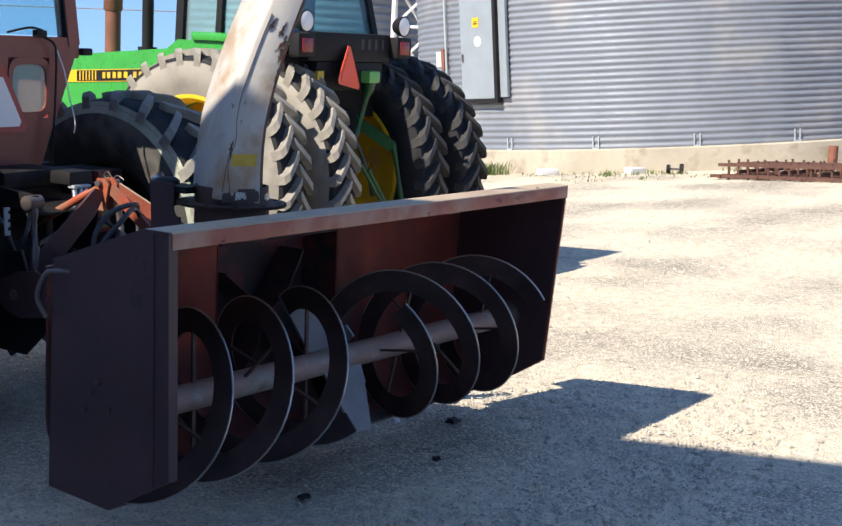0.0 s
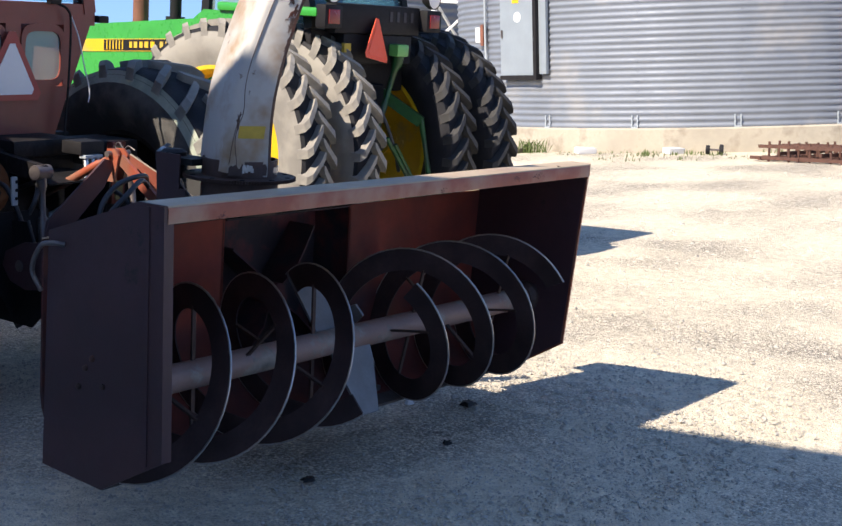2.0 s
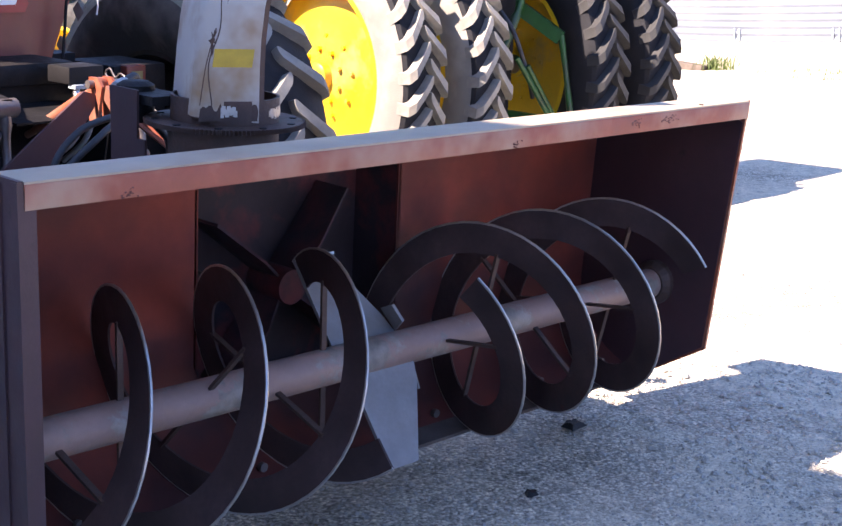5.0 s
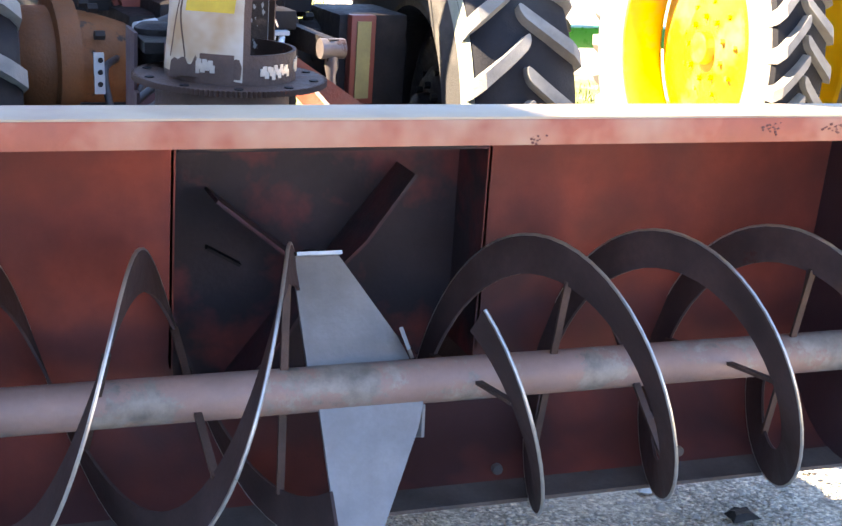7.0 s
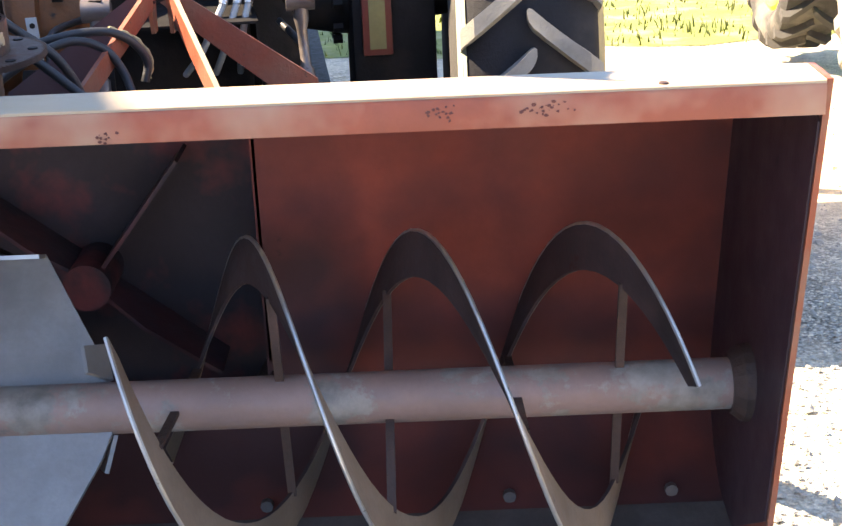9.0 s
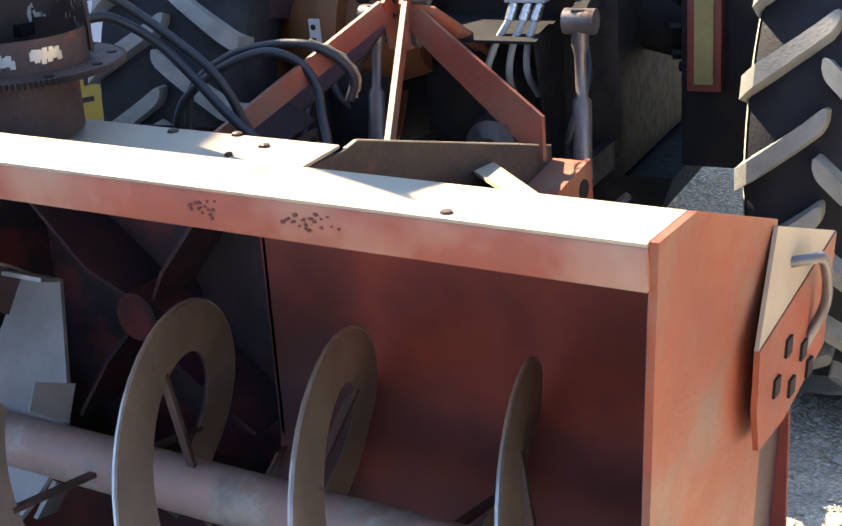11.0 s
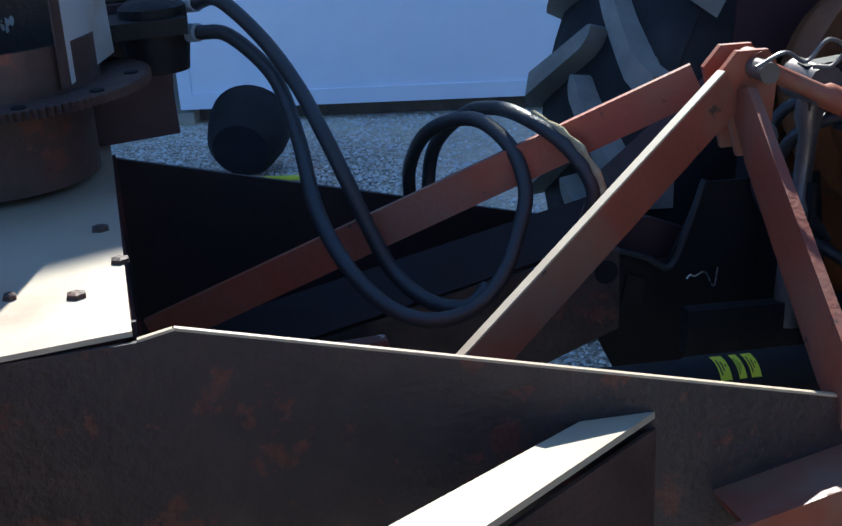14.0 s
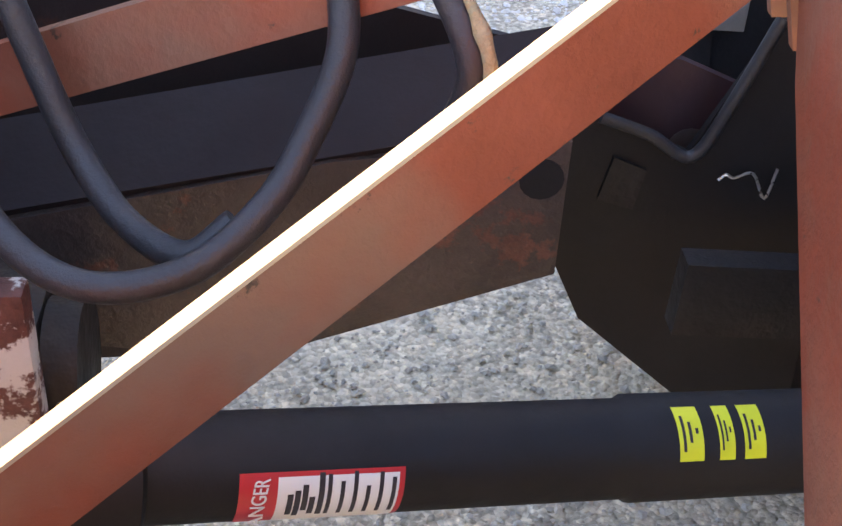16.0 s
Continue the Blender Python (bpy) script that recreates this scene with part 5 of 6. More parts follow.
        plate(bm, [(s * 0.50, yb + .04, 1.60), (s * 0.50, 1.25, 1.60), (s * 0.30, 1.25, 1.02), (s * 0.24, yb + .04, 0.99)], 0.02)
        part("cab_side_wall", bm, M_CABRED, tr)
        bm = B()
        bar(bm, (s * 0.49, 1.25, 1.6), (s * 0.40, 1.2, 2.3), 0.06, 0.06, (0, 1, 0))
        part("cab_pillar", bm, M_CABRED, tr)
    bm = B()
    box(bm, (-0.42, yb - 0.1, 2.28), (0.42, 1.30, 2.42), bevel=0.03)
    part("cab_roof", bm, M_CABRED, tr)
    bm = B()
    box(bm, (-0.42, yb + 0.06, 1.0), (0.42, 1.2, 1.05))
    part("cab_floor", bm, M_BLACK, tr)
    bm = B()
    box(bm, (-0.22, 0.35, 1.05), (0.22, 0.75, 1.45), bevel=0.04)
    box(bm, (-0.22, 0.20, 1.40), (0.22, 0.32, 1.85), bevel=0.04)
    part("seat", bm, M_BLACK, tr)
    bm = B()                                        # wiper arm and motor on the window sill
    box(bm, (0.20, yb - 0.03, 1.655), (0.27, yb, 1.69), bevel=0.005)
    tube(bm, curve_pts([(0.235, yb - 0.03, 1.69), (0.15, yb - 0.03, 1.70), (0.02, yb - 0.02, 1.675)], 5), 0.006, 6)
    part("wiper", bm, M_BLACK, tr)
    bm = B()
    tube(bm, curve_pts([(0.25, yb - 0.02, 1.66), (0.30, yb - 0.04, 1.63), (0.33, yb - 0.03, 1.56), (0.30, yb - 0.05, 1.3), (0.26, yb - 0.06, 0.95)], 6), 0.006, 6)
    part("wiring_cable", bm, M_BLACK, tr)
    bm = B()
    tube(bm, curve_pts([(0.355, yb - 0.01, 1.60), (0.385, yb - 0.03, 1.50), (0.40, yb - 0.05, 1.38), (0.43, yb - 0.06, 1.26), (0.435, yb - 0.05, 1.20)], 6), 0.0035, 6)
    part("hanging_wire", bm, M_WHITE, tr, "thin white hanging wire")
    bm = B()
    box(bm, (0.53, yb - 0.02, 1.575), (0.60, yb + 0.02, 1.61), bevel=0.008)
    part("clearance_lamp", bm, M_BLACK, tr)
    warning_triangle(tr, (-0.03, yb - 0.025, 1.215), 0.36, M_WHITE, M_SIGNRED)
    # bonnet ahead of the cab
    bm = B()
    box(bm, (-0.28, 1.25, 0.95), (0.28, 2.9, 1.50), bevel=0.05)
    part("bonnet", bm, M_CABRED, tr)
    for s in (-1, 1):
        ty = build_tyre(tr, (s * 0.75, 2.5, 0.38), 0.40, 0.12, 0.22, M_TYRE, M_TYRE, "front tyre", 14)
        build_rim(ty, 0.22, 0.12, M_CASTING, s, 0.02 * s, 6)
    bm = B()
    box(bm, (-0.72, 2.44, 0.34), (0.72, 2.56, 0.46), bevel=0.01)
    part("front_axle", bm, M_CABRED, tr)


build_red_tractor()


def build_green_tractor():
    JX, JY, JZ = 3.69, 3.56, -0.15
    tr = thing("green_tractor", "green and yellow cab tractor with dusty dual tyres on gravel", "tractor", (JX, JY, JZ))
    R = 0.885
    for dx, dusty in ((-1.01, True), (-0.49, True), (0.575, False), (1.11, False)):
        hw = 0.135 if dx < 0 else 0.15
        out = -1 if dx < 0 else 1
        ty = build_tyre(tr, (dx, 0, 0.87), R, hw, 0.56, M_DUSTSIDE if dusty else M_TYRE, M_DUSTLUG if dusty else M_DIMLUG,
                        "pale dusty dual tyre with deep lugs" if dusty else "black dual tyre with deep lugs", 32, M_TYRE, lug_w=0.050, phase=0.1 * dx, h=0.05)
        build_rim(ty, 0.56, hw, M_YELLOW, out, -0.09 * out if abs(dx) > .9 else 0.06 * out, 9)
    bm = B()
    cyl(bm, (-0.93, 0, 0.87), (1.02, 0, 0.87), 0.06, n=20)
    part("axle_shaft", bm, M_STEEL, tr)
    bm = B()
    cyl(bm, (-0.42, 0, 0.87), (0.42, 0, 0.87), 0.13, n=24)
    box(bm, (-0.22, -0.35, 0.55), (0.22, 1.2, 1.25))
    part("rear_housing", bm, M_BLACK, tr, "dark axle and gearbox housing")
    bm = B()
    box(bm, (-0.18, -0.40, 0.75), (0.18, -0.30, 1.35), bevel=0.02)
    part("hitch_block", bm, M_BLACK, tr)
    # three-point hitch in green
    for s in (-1, 1):
        bm = B()
        bar(bm, (s * 0.18, -0.30, 1.32), (s * 0.34, -0.62, 1.10), 0.05, 0.08)
        tube(bm, [(s * 0.34, -0.62, 1.12), (s * 0.36, -0.66, 0.90), (s * 0.38, -0.70, 0.66)], [.022, .016, .022], 12)
        part("lift_arm", bm, M_DKGREEN, tr)
        bm = B()
        bar(bm, (s * 0.20, 0.0, 0.60), (s * 0.42, -0.86, 0.58), 0.035, 0.09)
        part("lower_link", bm, M_DKGREEN, tr)
    bm = B()                                       # top link, folded upwards
    tube(bm, [(0.05, -0.40, 0.95), (0.11, -0.46, 1.22), (0.12, -0.46, 1.24), (0.15, -0.50, 1.46), (0.16, -0.51, 1.50), (0.165, -0.515, 1.56)], [.028, .028, .020, .024, .04, .045], 12)
    link = part("top_link", bm, M_DKGREEN, tr, "green top link folded upright")
    bm = B()
    box(bm, (0.10, -0.56, 1.555), (0.23, -0.47, 1.64), bevel=0.015)
    part("link_head", bm, mat("bright_green_paint", (0.13, 0.42, 0.10), 0.35, var=0.2, scale=8, bump=0.05), link, "bright green link head")
    bm = B()
    tube(bm, curve_pts([(-0.05, -0.42, 1.3), (-0.02, -0.55, 1.15), (0.08, -0.6, 0.9), (0.2, -0.55, 0.75)], 6), 0.014, 8)
    part("hitch_hose", bm, M_HOSE, tr)
    bm = B()
    for z0, z1, x0, x1 in ((0.55, 1.0, -0.05, 0.30), (0.45, 0.95, 0.05, 0.42)):
        tube(bm, [(x0, -0.62, z1), (x1, -0.68, z0)], 0.016, 8)
    part("sway_rod", bm, M_DKGREEN, tr)
    # rear light bar and lamps
    yb = -0.50
    bm = B()
    box(bm, (-0.52, yb, 1.70), (0.42, yb + 0.10, 1.90), bevel=0.02)
    part("rear_panel", bm, M_BLACK, tr, "black rear panel with slots")
    bm = B()
    box(bm, (-0.40, yb + 0.02, 1.50), (0.36, yb + 0.10, 1.70), bevel=0.015)
    part("lower_panel", bm, M_BLACK, tr)
    bm = B()
    for x in (0.08, 0.16, 0.24, 0.32):
        box(bm, (x - 0.015, yb - 0.003, 1.79), (x + 0.015, yb, 1.86), bevel=0.0)
    part("panel_slots", bm, M_INK, tr)
    bm = B()
    box(bm, (-0.42, yb - 0.004, 1.575), (-0.35, yb + 0.02, 1.635))
    part("maker_label", bm, M_DECAL, tr, "small yellow label")
    for s, x in ((-1, -0.62), (1, 0.50)):
        bm = B()
        box(bm, (x - 0.09, yb - 0.07, 1.73), (x + 0.09, yb + 0.02, 1.885), bevel=0.018)
        lamp = part("tail_lamp", bm, M_BLACK, tr, "black tail lamp box with red lens")
        bm = B()
        box(bm, (x - 0.06, yb - 0.078, 1.76), (x + 0.05, yb - 0.071, 1.855), bevel=0.003)
        part("red_lens", bm, M_LENS, lamp)
        bm = B()
        rings = solid_lathe(bm, [(yb + 0.02, 0.045), (yb - 0.02, 0.07), (yb - 0.06, 0.075)], 24, (x, 0, 1.965), 1)
        wl = part("work_lamp", bm, M_BLACK, tr, "round work lamp")
        bm = B()
        solid_lathe(bm, [(yb - 0.06, 0.066), (yb - 0.068, 0.055)], 24, (x, 0, 1.965), 1)
        part("lamp_lens", bm, M_LAMP, wl)
        bm = B()
        box(bm, (x - 0.1, yb + 0.0, 1.80), (x + 0.1, yb + 0.9, 1.86), bevel=0.02)
        part("fender_top", bm, M_GREEN, tr)
    warning_triangle(tr, (-0.135, yb - 0.06, 1.53), 0.33, M_SIGN, M_SIGN, (radians(-6), radians(8), radians(10)))
    # cab
    x0, x1, y0, y1 = -0.60, 0.44, -0.36, 0.60
    for x in (x0, x1):
        for y in (y0, y1):
            bm = B()
            bar(bm, (x, y, 1.72), (x * .92, y + (0.32 if y < 0 else 0), 2.96), 0.06, 0.07, (0, 1, 0))
            part("cab_pillar", bm, M_BLACK, tr)
    bm = B()
    box(bm, (x0 - .05, y0 + .26, 2.93), (x1 + .10, y1 + .15, 3.08), bevel=0.04)
    part("cab_roof", bm, M_GREEN, tr)
    bm = B()
    box(bm, (x0, y0, 1.30), (x1, y1, 1.72), bevel=0.02)
    part("cab_base", bm, M_BLACK, tr)
    bm = B()
    plate(bm, [(x0 - .03, -0.10, 1.80), (x0 - .03, 0.55, 1.80), (x0 - .03, 0.64, 1.74), (x0 - .03, 0.66, 1.42), (x0 - .03, 0.5, 1.30), (x0 - .03, 0.3, 1.2)], 0.06)
    part("step_panel", bm, M_GREEN, tr)
    for nm, p in (("rear_glass", [(x0, y0, 1.75), (x1, y0, 1.75), (x1 * .92, y0 + .30, 2.93), (x0 * .92, y0 + .30, 2.93)]),
                  ("front_glass", [(x0, y1, 1.75), (x1, y1, 1.75), (x1 * .92, y1, 2.93), (x0 * .92, y1, 2.93)]),
                  ("side_glass", [(x0, y0, 1.75), (x0, y1, 1.75), (x0 * .92, y1, 2.93), (x0 * .92, y0 + .30, 2.93)]),
                  ("side_glass", [(x1, y0, 1.75), (x1, y1, 1.75), (x1 * .92, y1, 2.93), (x1 * .92, y0 + .30, 2.93)])):
        bm = B()
        plate(bm, p, 0.004)
        g = part(nm, bm, G_CAB, tr)
        g.visible_shadow = False
    bm = B()
    box(bm, (-0.34, 0.05, 1.72), (0.18, 0.55, 1.86), bevel=0.05)
    box(bm, (-0.34, 0.0, 1.80), (0.18, 0.14, 2.18), bevel=0.05)
    part("seat", bm, M_SEAT, tr, "dark blue cab seat")
    bm = B()
    bar(bm, (x0 - .02, 0.22, 1.76), (x0 * .93, 0.22, 2.9), 0.04, 0.05, (0, 1, 0))
    part("door_post", bm, M_BLACK, tr)
    # bonnet with a yellow band and a dark name panel
    hw = 0.33
    bm = B()
    prism(bm, [(0.61, 1.05), (2.85, 1.0), (2.95, 1.50), (2.85, 1.56), (0.64, 1.755), (0.61, 1.73)], 0, -hw - .04, hw - .04)
    bonnet = part("bonnet", bm, M_GREEN, tr, "glossy green bonnet")
    bm = B()
    prism(bm, [(0.65, 1.600), (2.90, 1.46), (2.90, 1.365), (0.65, 1.505)], 0, -hw - .046, -hw - .040)
    part("yellow_band", bm, M_YELLOW, bonnet)
    bm = B()
    prism(bm, [(1.05, 1.570), (1.92, 1.515), (1.92, 1.435), (1.05, 1.487)], 0, -hw - .050, -hw - .046)
    part("name_panel", bm, M_BLACK, bonnet)
    bm = B()                                        # the maker's name as plain bars
    for y0_, y1_ in ((1.36, 1.40), (1.425, 1.465), (1.485, 1.52), (1.545, 1.58), (1.14, 1.18), (1.205, 1.24), (1.265, 1.30), (1.60, 1.63), (1.07, 1.11)):
        t = (y0_ - 1.05) / 0.87
        zc = 1.5285 - 0.0535 * t
        prism(bm, [(y0_, zc - 0.022), (y1_, zc - 0.024), (y1_, zc + 0.022), (y0_, zc + 0.024)], 0, -hw - .053, -hw - .050)
    for k in range(6):
        y = 1.70 + 0.035 * k
        t = (y - 1.05) / 0.87
        zc = 1.5285 - 0.0535 * t
        prism(bm, [(y, zc - .035), (y + .012, zc - .035), (y + .012, zc + .035), (y, zc + .035)], 0, -hw - .053, -hw - .050)
    part("name_bars", bm, M_YELLOW, bonnet)
    bm = B()
    cyl(bm, (0.02, 1.95, 1.60), (0.02, 1.95, 2.75), 0.062, n=20)
    stack = part("exhaust_pipe", bm, M_STACK, tr, "rusty brown exhaust pipe")
    bm = B()
    solid_lathe(bm, [(1.98, 0.06), (2.0, 0.076), (2.6, 0.076), (2.63, 0.06)], 20, (0.02, 1.95, 0), 2)
    part("muffler", bm, M_STACK, stack)
    bm = B()
    cyl(bm, (0.02, 1.56, 1.64), (0.02, 1.56, 1.72), 0.075, n=20)
    cyl(bm, (0.02, 1.56, 1.70), (0.02, 1.56, 2.75), 0.045, n=20)
    part("air_intake", bm, M_BLACK, tr, "black air intake pipe")
    for s in (-1, 1):
        ty = build_tyre(tr, (s * 0.85, 2.6, 0.55), 0.58, 0.17, 0.34, M_DUSTY, M_DUSTY, "front tyre", 18)
        build_rim(ty, 0.34, 0.17, M_YELLOW, s, 0.03 * s, 8)
    bm = B()
    box(bm, (-0.8, 2.52, 0.48), (0.8, 2.68, 0.62), bevel=0.02)
    part("front_axle", bm, M_GREEN, tr)


build_green_tractor()

# ---- grain bin and what stands beside it ----
BX, BY, BR, BZ = 20.51, 8.08, 4.8, 0.381
B_TILT = Vector((-0.0274, 0.0918, 1)).normalized()        # which way is up where the bin stands


def bin_at(px_az, r):
    """A point on the bin at an angle seen from its centre, in degrees, and its outward turn."""
    a = radians(px_az)
    return Vector((BX + r * math.cos(a), BY + r * math.sin(a), 0)), a


def build_bin(name, cx, cy, r, z0, top, roof_h, pitch, label, a0=0, a1=360, n=220, material=None):
    th = thing(name, label, "grain bin", (cx, cy, 0))
    rows = int((top - z0) / (pitch / 4))
    ang = [radians(a0 + (a1 - a0) * k / n) for k in range(n + 1)]
    verts, faces = [], []
    for i in range(rows + 1):
        z = z0 + i * pitch / 4
        rr = r + 0.014 * (0, 1, 0, -1)[i % 4] * (pitch / .1)
        verts.extend((rr * math.cos(a), rr * math.sin(a), z) for a in ang)
    m = n + 1
    for i in range(rows):
        faces.extend((i * m + k, i * m + k + 1, (i + 1) * m + k + 1, (i + 1) * m + k) for k in range(n))
    me = bpy.data.meshes.new("corrugated_wall")
    me.from_pydata(verts, [], faces)
    for p in me.polygons:
        p.use_smooth = True
    me.materials.append(material or M_GALV)
    o = new("corrugated_wall", me)
    o.parent = th
    o["label"] = "corrugated galvanised steel wall"
    bm = B()
    lathe(bm, [(top, r + .06), (top + roof_h, 0.4), (top + roof_h + .2, 0.4)], 48, (0, 0, 0), 2)
    part("roof", bm, material or M_GALV, th)
    return th


def build_main_bin():
    th = build_bin("grain_bin", BX, BY, BR, BZ, 7.2, 2.6, 0.1016, "large corrugated galvanised grain bin on concrete footing", 110, 300)
    ex = (Vector((1, 0, 0)) - B_TILT * B_TILT.x).normalized()
    ey = B_TILT.cross(ex)
    th.matrix_world = Matrix(((ex.x, ey.x, B_TILT.x, BX), (ex.y, ey.y, B_TILT.y, BY), (ex.z, ey.z, B_TILT.z, 0.0274 * BX - 0.0918 * BY), (0, 0, 0, 1)))
    bm = B()
    lathe(bm, [(-0.25, BR + .16), (BZ - .02, BR + .14), (BZ, BR + .11), (BZ, BR - .3)], 120, (0, 0, 0), 2)
    part("concrete_footing", bm, M_CONC, th, "stained concrete ring footing")
    def frame_on(deg, z, out=0.0):
        a = radians(deg)
        return Matrix.Translation((( BR + out) * math.cos(a), (BR + out) * math.sin(a), z)) @ Matrix.Rotation(a, 4, "Z")
    # anchor feet and vertical sheet seams
    for k in range(8):
        deg = 151.4 + k * 18.9
        bm = B()
        m = frame_on(deg, BZ)
        box(bm, (0.0, -0.055, 0.0), (0.05, 0.055, 0.02), m)
        box(bm, (0.012, -0.055, 0.0), (0.03, -0.035, 0.20), m)
        box(bm, (0.012, 0.035, 0.0), (0.03, 0.055, 0.20), m)
        part("anchor_foot", bm, M_LEAD, th)
    for k in range(8):
        bm = B()
        m = frame_on(151.9 + k * 18.9, 0)
        for j in range(46):
            z = BZ + .12 + j * .1016 * 1.5
            box(bm, (0.010, -0.007, z), (0.019, 0.007, z + .014), m)
        part("seam_bolts", bm, M_GALV, th)
    # door panel
    bm = B()
    d = DOOR_DEG
    m = frame_on(d, 0)
    box(bm, (-0.02, -0.415, 1.235), (0.10, 0.415, 4.2), m)
    door = part("bin_door", bm, M_DOOR, th, "flat grey service panel")
    bm = B()
    box(bm, (0.0, 0.416, 1.16), (0.12, 0.49, 4.2), m)
    box(bm, (0.0, -0.415, 1.16), (0.12, 0.415, 1.234), m)
    part("door_frame", bm, M_BLACK, door)
    bm = B()
    box(bm, (0.0, 0.491, 1.25), (0.05, 0.66, 4.2), m)
    part("door_side_strip", bm, M_DOOR, door)
    bm = B()
    box(bm, (0.101, -0.10, 2.41), (0.106, 0.06, 2.57), m)
    part("warning_label", bm, M_YELLOW, door, "small yellow label")
    bm = B()
    box(bm, (0.106, -0.075, 2.46), (0.108, 0.035, 2.48), m)
    box(bm, (0.106, -0.06, 2.495), (0.108, 0.02, 2.51), m)
    part("label_bars", bm, M_INK, door)
    bm = B()
    solid_lathe(bm, [(0.101, 0.085), (0.105, 0.085)], 24, (0, 0.02, 2.18), 0)
    for v in bm.verts:
        v.co = m @ v.co
    part("oval_label", bm, M_WHITE, door)
    bm = B()
    box(bm, (0.10, -0.37, 1.85), (0.13, -0.35, 1.98), m)
    part("door_latch", bm, M_STEEL, door)
    # conduit with a switch box
    bm = B()
    m = frame_on(d - 0, 0)
    tube(bm, [m @ Vector((-0.04, -0.98, 1.7)), m @ Vector((-0.04, -0.98, 5.0))], 0.02, 8)
    tube(bm, [m @ Vector((-0.04, -0.92, 1.2)), m @ Vector((-0.04, -0.96, 1.45)), m @ Vector((-0.04, -0.98, 1.7))], 0.02, 8)
    cond = part("conduit", bm, M_LEAD, th)
    bm = B()
    box(bm, (-0.16, -1.22, 1.80), (-0.02, -1.10, 2.05), m)
    part("switch_box", bm, M_WHITE, cond, "small pale switch box")
    bm = B()
    box(bm, (-0.10, -1.09, 1.74), (-0.02, -1.02, 2.10), m)
    part("switch_lever", bm, M_STACK, cond)


DOOR_DEG = 163.1
build_main_bin()
far = build_bin("grain_bin", 26.5, 22.0, 3.6, 0.0, 8.0, 2.0, 0.2, "distant pale corrugated grain bin", 150, 320, 60)


def build_tower():
    th = thing("lattice_tower", "pale steel lattice tower of a grain leg", "tower", (23.5, 15.9, 0))
    for x, y in ((-.6, -.6), (.6, -.6), (.6, .6), (-.6, .6)):
        bm = B()
        bar(bm, (x, y, 0), (x, y, 9), 0.1, 0.1, (0, 1, 0))
        part("tower_leg", bm, M_WHITE, th)
    for k in range(9):
        for a, c in (((-.6, -.6), (.6, -.6)), ((.6, -.6), (.6, .6)), ((.6, .6), (-.6, .6)), ((-.6, .6), (-.6, -.6))):
            bm = B()
            bar(bm, (*a, k), (*c, k), 0.06, 0.06)
            bar(bm, (*a, k), (*c, k + 1), 0.05, 0.05)
            part("tower_brace", bm, M_WHITE, th)


build_tower()


def build_power_line():
    bm = B()
    a, c = Vector((24.05, 31.9, 2.13)), Vector((32.6, 30.65, 2.28))
    d = c - a
    tube(bm, [a - d * 2, a - d, a, c, c + d, c + d * 2], 0.022, 6)
    tagged(part("power_line", bm, M_LEAD), "thin overhead power line against blue sky", "cable")


build_power_line()


def build_harrow():
    th = thing("harrow_section", "rusty spike harrow section lying on weedy gravel", "harrow", (15.05, 4.38, ground_z(14.6, 4.0) - 0.05))
    th.rotation_euler = (0, radians(-4), radians(-103))
    rng = random.Random(31)
    for k in range(6):
        for z in (0.05, 0.21):
            bm = B()
            bar(bm, (-0.3 + rng.uniform(-.1, .1), -0.55 + 0.22 * k, z), (3.6, -0.55 + 0.22 * k + rng.uniform(-.05, .05), z + 0.02 * rng.random()), 0.05, 0.045)
            part("harrow_bar", bm, M_OLDRUST, th)
    for k in range(12):
        bm = B()
        x = 0.33 * k - .25 + rng.uniform(-.03, .03)
        bar(bm, (x, -0.60, 0.12 if k % 2 else 0.04), (x + .05, 0.60, 0.14 if k % 2 else 0.05), 0.04, 0.05)
        part("cross_bar", bm, M_OLDRUST, th)
    for k in range(12):
        for j in range(6):
            bm = B()
            x = 0.33 * k - .1
            cyl(bm, (x, -0.55 + 0.22 * j, -0.02), (x + rng.uniform(-.02, .02), -0.55 + 0.22 * j, rng.uniform(0.23, 0.29)), 0.018, n=6)
            part("tine", bm, M_OLDRUST, th)
    bm = B()
    cyl(bm, (0, 0, -0.1), (0, 0, 0.30), 0.075, n=18)
    o = part("steel_post", bm, M_STACK)
    o.location = (17.3, 4.05, ground_z(17.3, 4.05))
    tagged(o, "short rusty steel post beside harrow", "post")


build_harrow()


